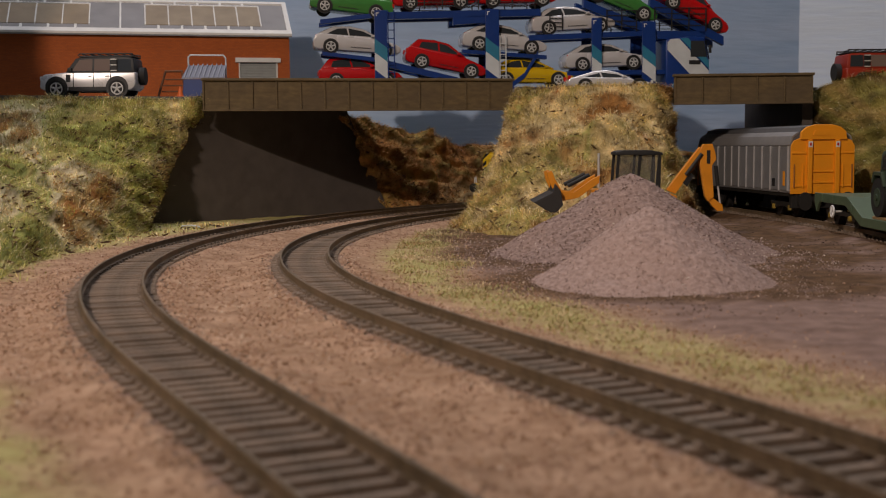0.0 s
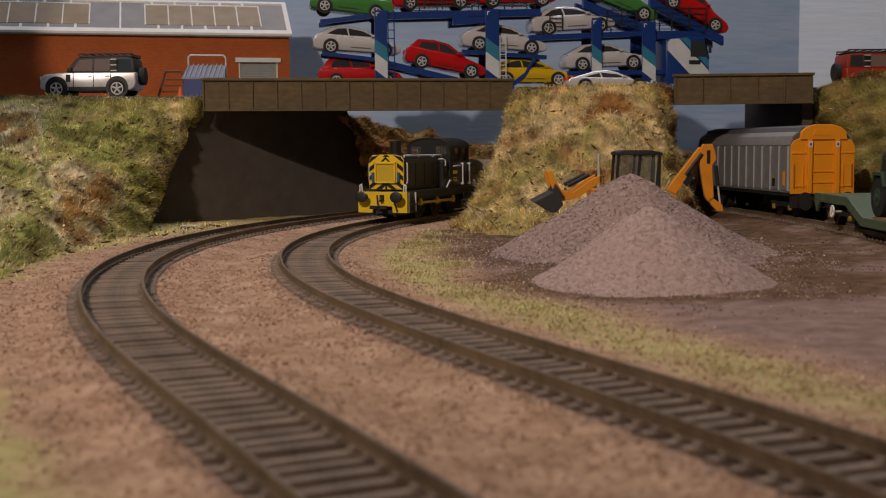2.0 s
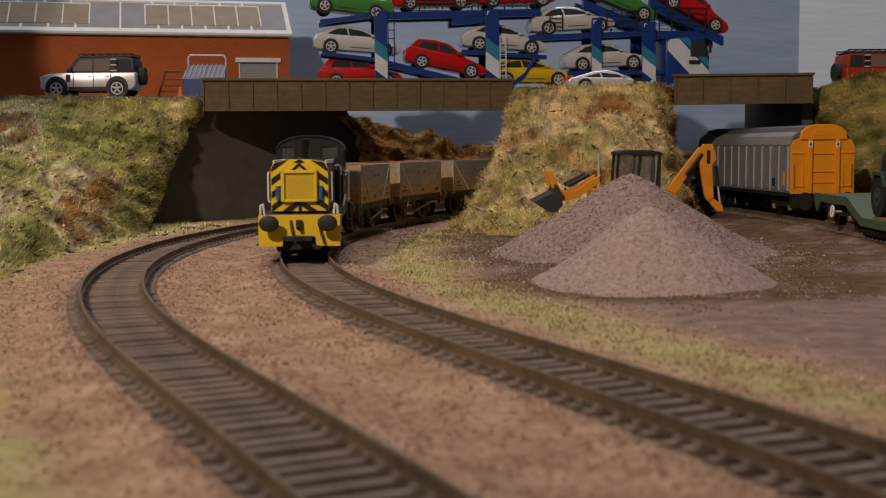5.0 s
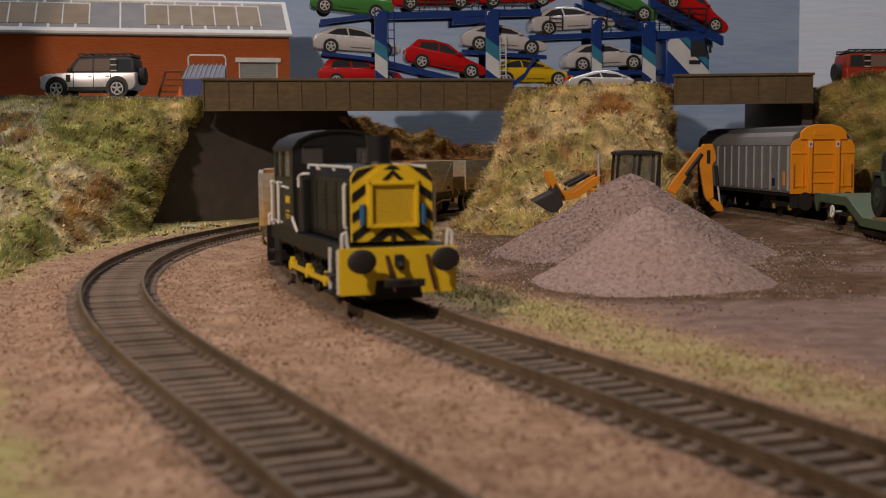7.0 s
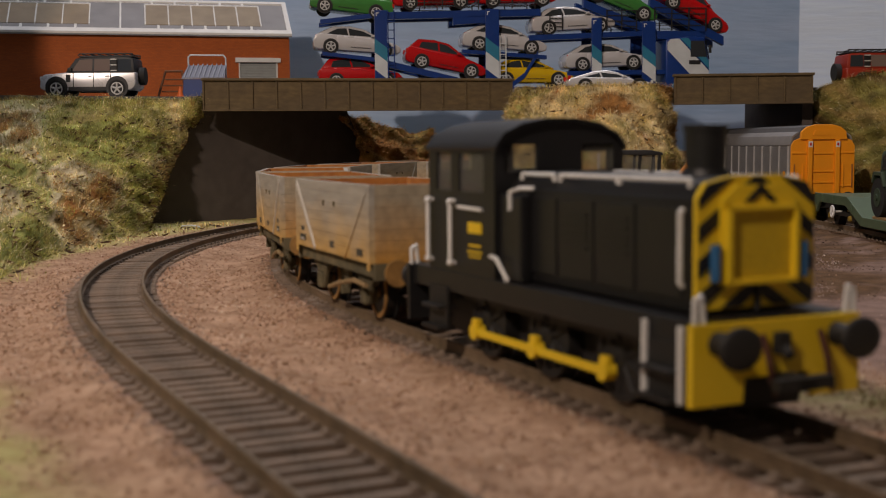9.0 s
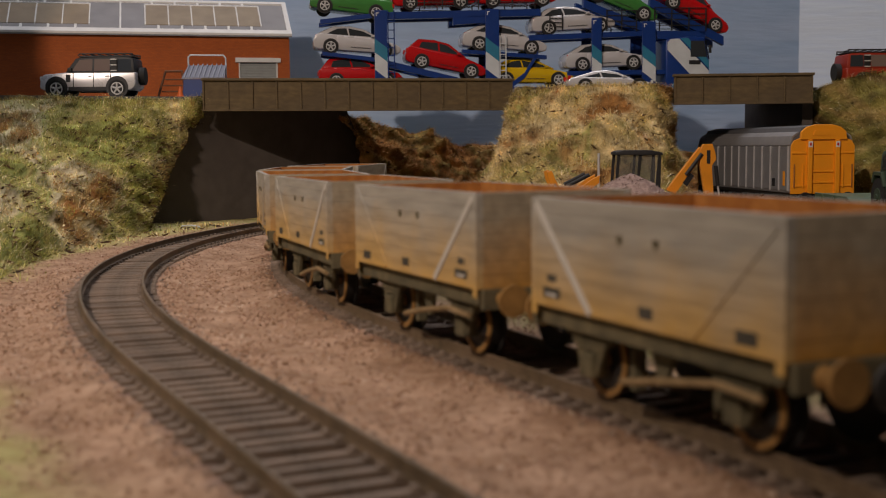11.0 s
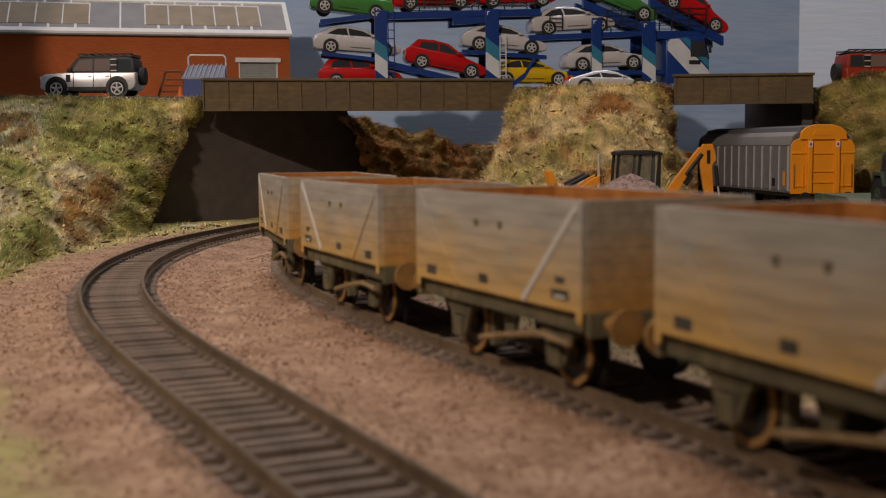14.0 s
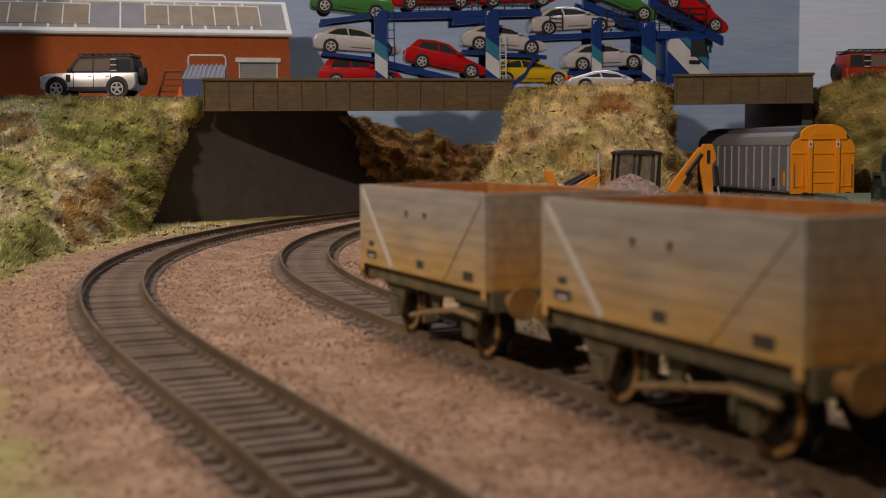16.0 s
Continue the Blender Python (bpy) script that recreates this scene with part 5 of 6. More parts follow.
def industrial_unit():
    t = thing("industrial_unit", place(-109, 870, ROAD - 2, 13.6), "red brick industrial unit with grey skylit roof and white trim", "building")
    brick = brick_material()
    roof_m = grain("roof_grey", (0.19, 0.185, 0.19), (0.25, 0.245, 0.25), 60, 0.6, 0.15, a2=(0.2, 0.19, 0.18), scale2=15)
    sky_m = grain("skylight_film", (0.23, 0.175, 0.11), (0.30, 0.235, 0.15), 90, 0.35, 0.15, a2=(0.19, 0.14, 0.09), scale2=20)
    trim = paint("trim_white", (0.72, 0.71, 0.68), 0.5)
    L0, H, R0 = -330, 49, 74.5
    for x0, x1, z0, z1, nm in ((L0, -36, 0, H, "wall"), (-36, -9, 30, H, "wall"), (-9, 0, 0, H, "wall")):
        bm = B()
        box(bm, x0, x1, 0, 3, z0, z1)
        part(nm, bm, brick, t)
    bm = B()
    prism(bm, [(3, 0), (74, 0), (74, H), (38.5, R0), (3, H)], 0, -3, 0)
    part("gable_wall", bm, brick, t)
    bm = B()
    box(bm, L0, -3, 71, 74, 0, H)
    part("back_wall", bm, brick, t)
    # roller door
    bm = B()
    box(bm, -35.6, -9.4, 1.5, 2.0, 0.2, 30.2)
    d = part("roller_door", bm, paint("shutter_grey", (0.33, 0.35, 0.34), 0.5), t, "grey slatted roller shutter")
    for k in range(15):
        bm = B()
        box(bm, -35.4, -9.6, 0.9, 1.55, 0.2 + k * 2, 2.0 + k * 2, 0.2)
        part("slat", bm, d.data.materials[0], d)
    for x in (-36.2, -9.6):
        bm = B()
        box(bm, x, x + 0.9, -0.4, 1.0, 0, 30.4)
        part("door_jamb", bm, trim, d)
    bm = B()
    box(bm, -38.5, -6.5, -1.4, 1.2, 30.2, 33.4, 0.2)
    part("lintel", bm, trim, t, "white lintel over the roller shutter")
    # roof slopes
    for y0, y1, nm in ((-2.5, 38.5, "roof_front"), (79.5, 38.5, "roof_back")):
        bm = B()
        plate(bm, [(L0, y0, H - 1), (1.5, y0, H - 1), (1.5, y1, R0 + 0.2), (L0, y1, R0 + 0.2)], (0, 0, 1.4))
        rf = part(nm, bm, roof_m, t)
        if nm == "roof_front":
            slope = (R0 + 0.2 - H + 1) / 41

            def at(x, u, lift):
                y = -2.5 + 41 * u
                return (x, y, H - 1 + 1.4 + slope * (y + 2.5) + lift)

            def strip(name, x0, u0, x1, u1, w, mat, lift=0.9, par=rf):
                bm = B()
                if abs(x1 - x0) > abs(u1 - u0) * 41:
                    k = w / 41 / 2
                    pts = [at(x0, u0 - k, lift), at(x1, u1 - k, lift), at(x1, u1 + k, lift), at(x0, u0 + k, lift)]
                else:
                    pts = [at(x0 - w / 2, u0, lift), at(x0 + w / 2, u0, lift), at(x1 + w / 2, u1, lift), at(x1 - w / 2, u1, lift)]
                plate(bm, pts, (0, 0, -lift - 0.3))
                return part(name, bm, mat, par)
            strip("eaves_board", L0, 0.05, 1.6, 0.05, 4.4, trim, 1.2)
            strip("ridge_capping", L0, 0.98, 1.6, 0.98, 2.6, trim, 1.2)
            strip("verge_board", 0.2, 0.0, 0.2, 1.0, 3.2, trim, 1.3)
            for xa, xb, n in ((-100, -19, 5), (-210, -138, 4), (-320, -250, 4)):
                bm = B()
                plate(bm, [at(xa, 0.26, 0.35), at(xb, 0.26, 0.35), at(xb, 0.86, 0.35), at(xa, 0.86, 0.35)], (0, 0, -0.5))
                sk = part("skylight", bm, sky_m, rf, "yellowed translucent skylight")
                for k in range(n + 1):
                    x = xa + (xb - xa) * k / n
                    strip("glazing_bar", x, 0.25, x, 0.87, 0.8, trim, 0.8, rf)
                    if k < n:
                        strip("roof_clip", x + 9, 0.10, x + 9, 0.22, 1.6, trim, 1.0, rf)
                        strip("roof_clip", x + 5, 0.88, x + 5, 0.97, 1.6, trim, 1.0, rf)
                strip("skylight_edge", xa, 0.87, xb, 0.87, 0.8, trim, 0.9, rf)
            strip("panel_joint", -117, 0.12, -117, 0.95, 1.2, trim, 0.8)
    return t


industrial_unit()


# ---- clutter beside the unit ----
def roadside_clutter():
    blue = paint("skip_blue", (0.03, 0.06, 0.22), 0.5)
    rib_grey = paint("rib_grey", (0.26, 0.28, 0.34), 0.5)
    rust = grain("rust_frame", (0.09, 0.04, 0.02), (0.2, 0.08, 0.03), 300, 0.8, 0.3)
    t = thing("waste_bin", place(-145.5, 746, ROAD - 2) @ Matrix.Scale(0.93, 4), "blue waste bin with ribbed grey lid and pale push rail", "waste bin")
    bm = B()
    prism(bm, [(-14, 0), (14, 0), (14, 12.5), (-13, 12.5)], 1, -8, 8, 0.5)
    part("bin_body", bm, blue, t)
    bm = B()
    plate(bm, [(-14, -8.6, 12.6), (14.4, -8.6, 12.6), (12, 8, 21.5), (-13, 8, 21.5)], (0, 0.4, 1.0))
    lid = part("lid", bm, paint("lid_grey", (0.18, 0.19, 0.24), 0.5), t, "ribbed grey lid")
    for k in range(9):
        bm = B()
        x = -12.5 + k * 3.1
        plate(bm, [(x, -8.8, 13.4), (x + 0.7, -8.8, 13.4), (x + 0.5, 8, 22.9), (x - 0.2, 8, 22.9)], (0, 0.2, 0.7))
        part("rib", bm, rib_grey, lid)
    bm = B()
    tube(bm, [(-13, 9, 12), (-13, 9, 28), (-11.5, 9, 29.4), (10.5, 9, 29.0), (12, 9, 27), (12, 9, 12)], 0.55)
    part("push_rail", bm, M_PANEL, t, "pale push rail")
    t = thing("pallet_frame", place(-166.5, 748, ROAD - 2) @ Matrix.Scale(0.93, 4), "rusty brown steel frame leaning by the brick wall", "frame")
    bm = B()
    tube(bm, [(-10, 0, 0), (-5, 3, 18.5), (6, 3, 18.5), (9, 0, 0)], 0.8, 8)
    part("hoop", bm, rust, t)
    bm = B()
    for z in (5, 9, 13):
        tube(bm, [(-8.5 + z * 0.25, 0.8, z), (8.4 - z * 0.15, 0.8, z)], 0.5, 6)
    part("cross_bar", bm, rust, t)
    t = thing("traffic_cone", place(-157.5, 728, ROAD - 2), "small orange traffic cone", "traffic cone")
    bm = B()
    cyl(bm, (0, 0, 0.6), (0, 0, 6.6), 2.2, 0.5, n=16)
    orange = paint("cone_orange", (0.62, 0.12, 0.015), 0.5)
    part("cone", bm, orange, t, smooth=True)
    bm = B()
    box(bm, -2.8, 2.8, -2.8, 2.8, 0, 0.8, 0.2)
    part("base", bm, orange, t)


roadside_clutter()


# ---- backhoe loader behind the heap ----
def backhoe():
    M_OR = paint("plant_orange", (0.74, 0.28, 0.014), 0.42, dirt=0.15)
    M_BK = paint("bucket_black", (0.025, 0.024, 0.024), 0.55)
    t = thing("backhoe_loader", place(0, 540, 0.4), "orange backhoe loader with black cab standing behind the stone heap", "excavator")

    def bar(name, pts, y0, y1, mat, label=""):
        bm = B()
        prism(bm, pts, 1, y0, y1, 0.25)
        return part(name, bm, mat, t, label)
    bar("body", [(66, 9), (104, 9), (104, 20), (92, 24), (66, 23)], -8, 8, M_OR)
    # cab
    for x0, x1 in ((77.5, 78.7), (87.0, 88.2), (95.6, 96.8)):
        for y in (-8, 7):
            bm = B()
            plate(bm, [(x0 - 1.2, y, 22), (x1 - 1.2 + (1 if x0 > 90 else 0), y, 22), (x1, y, 38.5), (x0, y, 38.5)], (0, 1, 0))
            part("cab_pillar", bm, M_DARK, t)
    bm = B()
    prism(bm, [(76.6, 38.2), (97.6, 38.0), (97.2, 39.2), (92, 40.3), (80, 40.3), (77, 39.6)], 1, -9, 9, 0.4)
    part("cab_roof", bm, M_DARK, t, smooth=True)
    for y in (-7.6, 7.4):
        bm = B()
        plate(bm, [(77.2, y, 22), (96.4, y, 22), (96.0, y, 38.4), (78.4, y, 38.4)], (0, 0.2, 0))
        part("cab_window", bm, M_PLANTGLASS, t)
    bm = B()
    cyl(bm, (70.5, 2, 22), (70.5, 2, 39), 0.6, n=10)
    part("exhaust", bm, M_ALLOY, t)
    # loader arms and bucket
    for y in (-9, 7.4):
        bar("loader_arm", [(46.2, 31.0), (48.4, 31.6), (50.0, 27.5), (53, 22.5), (58, 22), (66, 27.6), (69.6, 29.4), (69.4, 26), (60, 19.4), (52, 18.0), (49.5, 22), (47.0, 27)], y, y + 1.6, M_OR)
        bm = B()
        cyl(bm, (55.5, y + 0.8, 24.8), (65, y + 0.8, 29.6), 0.9, n=10)
        part("lift_ram", bm, M_DARK, t, "black hydraulic ram")
    bm = B()
    prism(bm, [(40.0, 17.8), (48.5, 22.2), (49.6, 26.0), (52.0, 22.8), (53.0, 16.4), (50.2, 13.4), (47.4, 13.2)], 1, -13, 13, 0.3)
    b = part("loader_bucket", bm, M_BK, t, "dark grey loader bucket")
    # digging arm at the rear
    bar("boom", [(100.5, 22.4), (104.5, 20.5), (117.4, 38.4), (115.2, 41.5)], -1.6, 1.6, M_OR)
    bar("dipper", [(115.6, 40.5), (116.6, 42.8), (120.8, 42.8), (122.0, 39.0), (122.6, 36), (120.6, 33.0), (121.6, 19), (119.0, 17), (117.6, 19.4), (115.2, 34)], -2.4, 0.6, M_OR)
    bar("bucket_link", [(118.5, 18.6), (121.0, 18.8), (125.6, 15.6), (126.0, 12.8), (123.4, 12.6), (120.8, 15.2)], -1.8, 0.8, M_OR)
    for p, q, nm in (((109, -2.4, 29), (116.0, -2.4, 38.4), "boom_ram"), ((122.6, -1.0, 33.0), (123.6, -1.0, 24), "dipper_ram")):
        bm = B()
        cyl(bm, p, q, 0.9, n=10)
        part(nm, bm, M_DARK, t, "black hydraulic ram")
    bm = B()
    cyl(bm, (123.6, -1, 24.2), (124.8, -1, 15), 0.45, n=8)
    part("ram_rod", bm, M_ALLOY, t)
    for pts in (((107.6, 25.4), (109.6, 24.0), (112.8, 28.6), (110.8, 30.2)),):
        bm = B()
        plate(bm, [(x, -1.75, z) for x, z in pts], (0, 0.1, 0))
        part("logo_bar", bm, M_DARK, t)
    bm = B()
    box(bm, 118.2, 119.8, -2.55, -2.4, 34, 40)
    part("logo_bar", bm, M_DARK, t)
    for x, r in ((68, 6.5), (95, 9.2)):
        for sy in (-1, 1):
            road_wheel(t, x, sy * 12, r, 5, M_OR, 6)
    return t


M_PLANTGLASS, _n, _l, _b = nodes("plant_glass", 0.08)
_b.inputs["Base Color"].default_value = (0.55, 0.56, 0.55, 1)
_b.inputs["Transmission Weight"].default_value = 0.9
_b.inputs["IOR"].default_value = 1.1
backhoe()


# ---- vans and flat wagon on the siding ----
def on_siding(s, base):
    x0, y0, _ = SIDING.at(s - base / 2)
    x1, y1, _ = SIDING.at(s + base / 2)
    return place((x0 + x1) / 2, (y0 + y1) / 2, RAIL, math.degrees(math.atan2(y1 - y0, x1 - x0)))


def sliding_van(m):
    """Bogie van with silver panelled sides and orange ends; its end looks along +x."""
    M_SIDE = paint("van_silver", (0.30, 0.30, 0.31), 0.42, 0.4)
    M_RIB = paint("van_rib", (0.55, 0.55, 0.55), 0.4, 0.4)
    M_ROOF = paint("van_roof", (0.10, 0.10, 0.105), 0.5)
    M_END = paint("van_orange", (0.88, 0.33, 0.010), 0.45, dirt=0.08)
    t = thing("sliding_side_van", m, "silver sliding-side railway van with bright orange end", "railway van")
    L2, hw = 74, 17.2
    bm = B()
    prism(bm, [(-hw + 0.4, 11), (hw - 0.4, 11), (hw - 0.4, 38), (-hw + 0.4, 38)], 0, -L2, L2, 0.2)
    part("body", bm, M_SIDE, t)
    bm = B()
    prism(bm, [(-hw, 37.6), (hw, 37.6), (hw - 1.5, 42.5), (hw - 5, 44.5), (11, 47.4), (5, 48.6), (-5, 48.6), (-11, 47.4), (-hw + 5, 44.5), (-hw + 1.5, 42.5)], 0, -L2, L2 - 1, 0.3)
    part("roof", bm, M_ROOF, t, smooth=True)
    for sy in (-1, 1):
        bm = B()
        prism(bm, [(sy * (hw + 0.15), 37.4), (sy * (hw - 1.2), 42.6), (sy * (hw - 4.4), 45.0), (sy * (hw - 5), 44.2), (sy * (hw - 2), 42), (sy * (hw - 1), 37.4)], 0, -L2, L2 - 0.8, 0.1)
        part("roof_side", bm, paint("van_roof_grey", (0.22, 0.215, 0.215), 0.5), t, "grey curved edge of the roof", smooth=True)
    for sy in (-1, 1):
        for k in range(12):
            x = -L2 + 2.4 + k * 11.95
            bm = B()
            box(bm, x, x + 10.8, min(sy * (hw - 0.5), sy * hw), max(sy * (hw - 0.5), sy * hw), 12.4, 36.4, 0.2)
            part("side_panel", bm, M_SIDE, t)
            bm = B()
            box(bm, x + 10.9, x + 11.8, min(sy * (hw - 0.5), sy * (hw + 0.5)), max(sy * (hw - 0.5), sy * (hw + 0.5)), 12, 37, 0.15)
            part("side_rib", bm, M_RIB, t, "pale upright rib")
        for x, z, a, b, mm in ((52, 16.5, 4, 4.5, M_DARK), (66, 19, 2.6, 8, M_END)):
            bm = B()
            y = sy * (hw + 0.12)
            box(bm, x - a / 2, x + a / 2, min(y, y - sy * 0.4), max(y, y - sy * 0.4), z - b / 2, z + b / 2)
            part("marking", bm, mm, t)
        bm = B()
        box(bm, -L2, L2, sy * 15 - 1, sy * 15 + 1, 9, 11.4, 0.2)
        part("solebar", bm, M_CHASSIS, t)
    for sx in (-1, 1):
        x = sx * L2
        a, b = sorted((x, x + sx * 1.0))
        bm = B()
        prism(bm, [(-hw, 10.5), (hw, 10.5), (hw, 37), (hw - 1.5, 40), (hw - 5, 41.5), (-hw + 5, 41.5), (-hw + 1.5, 40), (-hw, 37)], 0, a, b, 0.2)
        e = part("end_wall", bm, M_END, t, "bright orange end wall")
        a, b = sorted((x, x + sx * 2.2))
        bm = B()
        prism(bm, [(-12.5, 40.6), (12.5, 40.6), (12.0, 45.0), (9, 47.6), (4.5, 48.9), (-4.5, 48.9), (-9, 47.6), (-12.0, 45.0)], 0, a, b, 0.3)
        part("end_hood", bm, M_END, e)
        bm = B()
        prism(bm, [(-6, 43), (6, 43), (5, 45.8), (-5, 45.8)], 0, *sorted((x + sx * 2.0, x + sx * 2.6)), 0.1)
        part("hood_panel", bm, M_END, e)
        for y in (-7.4, 7.4):
            bm = B()
            box(bm, *sorted((x + sx * 0.8, x + sx * 2.6)), y - 1.3, y + 1.3, 10.8, 40.6, 0.4)
            part("end_pillar", bm, M_END, e)
            bm = B()
            box(bm, *sorted((x + sx * 2.5, x + sx * 2.72)), y - 1.1, y + 1.1, 36.4, 39.6)
            part("label_plate", bm, M_WHITE, e)
            bm = B()
            box(bm, *sorted((x + sx * 2.6, x + sx * 2.85)), y - 0.5, y + 0.5, 37.2, 38.8)
            part("label_mark", bm, M_REDLAMP, e)
        for y0, y1, z in ((-6, 6, 33), (-6, 6, 23), (-6, 6, 17), (-hw + 0.3, -8.8, 33.2), (8.8, hw - 0.3, 33.2), (-16, -9, 15), (9, 16, 15)):
            bm = B()
            box(bm, *sorted((x + sx * 0.8, x + sx * 1.6)), y0, y1, z - 0.5, z + 0.5, 0.2)
            part("end_rail", bm, M_END, e)
        for y in (-15.6, 15.6, -10.8, 10.8):
            bm = B()
            cyl(bm, (x + sx * 1.6, y, 14), (x + sx * 1.6, y, 27), 0.35, n=6)
            part("grab_rail", bm, M_RUST if abs(y) > 12 else M_END, e)
        for sy in (-1, 1):
            bm = B()
            cyl(bm, (x, sy * 11.4, 8.4), (x + sx * 6, sy * 11.4, 8.4), 1.8, n=14)
            cyl(bm, (x + sx * 6, sy * 11.4, 8.4), (x + sx * 7, sy * 11.4, 8.4), 3.3, n=20)
            part("buffer", bm, M_CHASSIS, t)
        bm = B()
        box(bm, *sorted((x, x - sx * 3)), -16, 16, 6, 11, 0.2)
        part("headstock", bm, M_CHASSIS, t)
        for dx in (10, 32):
            wheelset(t, sx * (L2 - dx), 5.6, M_CHASSIS, "axle")
        for sy in (-1, 1):
            bm = B()
            y0, y1 = sorted((sy * 11, sy * 12.6))
            prism(bm, [(sx * (L2 - 4), 8.6), (sx * (L2 - 38), 8.6), (sx * (L2 - 34), 4.2), (sx * (L2 - 25), 6), (sx * (L2 - 17), 6), (sx * (L2 - 8), 4.2)], 1, y0, y1, 0.2)
            part("bogie_frame", bm, M_CHASSIS, t)
            for dx in (10, 32):
                bm = B()
                box(bm, sx * (L2 - dx) - 1.4, sx * (L2 - dx) + 1.4, min(sy * 12, sy * 13.4), max(sy * 12, sy * 13.4), 4.4, 7, 0.3)
                part("axlebox", bm, M_YELDOT if sx > 0 else M_CHASSIS, t)
    # the body rides high over its bogies
    for ob in t.children_recursive:
        if ob.type == "MESH" and ob.parent.name[:4] != "axle":
            for v in ob.data.vertices:
                if v.co.z > 8.7 * S:
                    v.co.z = (11.7 + (v.co.z / S - 8.7) * 0.935) * S
    return t


M_YELDOT = paint("axle_ochre", (0.35, 0.24, 0.04), 0.6)
VAN_S = 125.0
sliding_van(on_siding(VAN_S, 100))


def well_wagon(m):
    """Green well wagon; its far bogie lies towards -x."""
    M_GRN = paint("army_green", (0.085, 0.13, 0.075), 0.5, dirt=0.2)
    t = thing("well_wagon", m, "olive green well wagon carrying an army truck", "railway wagon")
    hw = 16.0
    side = [(-70, 15.6), (-20, 15.6), (2, 7.6), (90, 7.6), (90, 3.6), (0, 3.6), (-22, 11.4), (-62, 11.4), (-67, 6.4), (-70, 12)]
    for sy in (-1, 1):
        bm = B()
        y0, y1 = sorted((sy * hw, sy * (hw - 1.4)))
        prism(bm, side, 1, y0, y1, 0.3)
        part("side_girder", bm, M_GRN, t)
        for x in (-56, -38, -12):
            bm = B()
            box(bm, x - 0.3, x + 0.3, min(sy * hw, sy * (hw + 0.6)), max(sy * hw, sy * (hw + 0.6)), 12 if x < -30 else 9.2, 15.2 if x < -30 else 12.4, 0.1)
            part("web_rib", bm, M_GRN, t)
    bm = B()
    prism(bm, [(-70, 15.2), (-20, 15.2), (2, 7.2), (90, 7.2), (90, 5.8), (1, 5.8), (-21, 13.8), (-70, 13.8)], 1, -hw + 1.4, hw - 1.4, 0.1)
    part("floor_plate", bm, M_GRN, t)
    bm = B()
    box(bm, 6, 88, -13, 13, 7.2, 8.4, 0.3)
    part("timber_floor", bm, grain("wood_floor", (0.22, 0.13, 0.05), (0.34, 0.21, 0.09), 200, 0.8, 0.3, stretch=(0.2, 1, 1)), t, "pale timber floor boards")
    for x in (-54, -24):
        wheelset(t, x, 5.0, M_CHASSIS, "axle")
    for sy in (-1, 1):
        bm = B()
        y0, y1 = sorted((sy * 11.2, sy * 12.6))
        prism(bm, [(-62, 8), (-16, 8), (-18, 4), (-28, 5.8), (-48, 5.8), (-60, 4)], 1, y0, y1, 0.2)
        part("bogie_frame", bm, M_CHASSIS, t)
        for x in (-54, -24):
            bm = B()
            cyl(bm, (x, sy * 12.4, 5.4), (x, sy * 13.6, 5.4), 1.3, n=10)
            part("axlebox", bm, M_YELDOT, t)
        bm = B()
        n = 20
        for k in range(n):
            a, b = k * 6.2832 / n, (k + 1) * 6.2832 / n
            cyl(bm, (-38 + 2.6 * math.cos(a), sy * 16.8, 8 + 2.6 * math.sin(a)), (-38 + 2.6 * math.cos(b), sy * 16.8, 8 + 2.6 * math.sin(b)), 0.45, n=6)
        for k in range(4):
            a = k * 1.5708 + 0.5
            cyl(bm, (-38, sy * 16.8, 8), (-38 + 2.5 * math.cos(a), sy * 16.8, 8 + 2.5 * math.sin(a)), 0.4, n=6)
        cyl(bm, (-38, sy * 12, 8), (-38, sy * 17.0, 8), 0.5, n=8)
        part("brake_wheel", bm, M_WHITE, t, "white brake handwheel")
        bm = B()
        cyl(bm, (-70, sy * 11.4, 11), (-75, sy * 11.4, 11), 1.6, n=12)
        cyl(bm, (-75, sy * 11.4, 11), (-76, sy * 11.4, 11), 3.0, n=18)
        part("buffer", bm, M_CHASSIS, t)
    return t


def army_truck(m):
    M_OD = paint("army_truck_green", (0.035, 0.06, 0.035), 0.6, dirt=0.2)
    t = thing("army_truck", m, "dark green army truck loaded on the well wagon", "truck")
    bm = B()
    taper_prism(bm, [(-17, 9), (-17.4, 19), (-16.4, 26.4), (-14, 28), (24, 28), (25, 22), (25, 9)], lambda z: 12.4 - 0.04 * max(0, z - 20), bev=0.8)
    part("body", bm, M_OD, t, smooth=True)
    for sy in (-1, 1):
        bm = B()
        prism(bm, [(-24.5, 15), (-22, 19), (-12, 19), (-9, 13), (-10.5, 13), (-13, 17.4), (-21, 17.4), (-23.4, 14)], 1, *sorted((sy * 9, sy * 13.6)), 0.2)
        part("mudguard", bm, M_OD, t)
        bm = B()
        plate(bm, [(-14.5, sy * 12.3, 20), (-5, sy * 12.3, 20), (-5, sy * 12.1, 26), (-13.6, sy * 12.1, 26)], (0, sy * 0.2, 0))
        part("side_window", bm, M_GLASS, t)
        for x in (-17, 14):
            bm = B()
            cyl(bm, (x, sy * 9, 8.2), (x, sy * 13.2, 8.2), 8.2, n=28)
            w = part("wheel", bm, M_TYRE, t, "large black tyre", smooth=True)
            bm = B()
            cyl(bm, (x, sy * 13, 8.2), (x, sy * 13.5, 8.2), 4.0, n=20)
            cyl(bm, (x, sy * 13.4, 8.2), (x, sy * 14.2, 8.2), 1.4, n=12)
            part("hub", bm, M_OD, w)
    return t


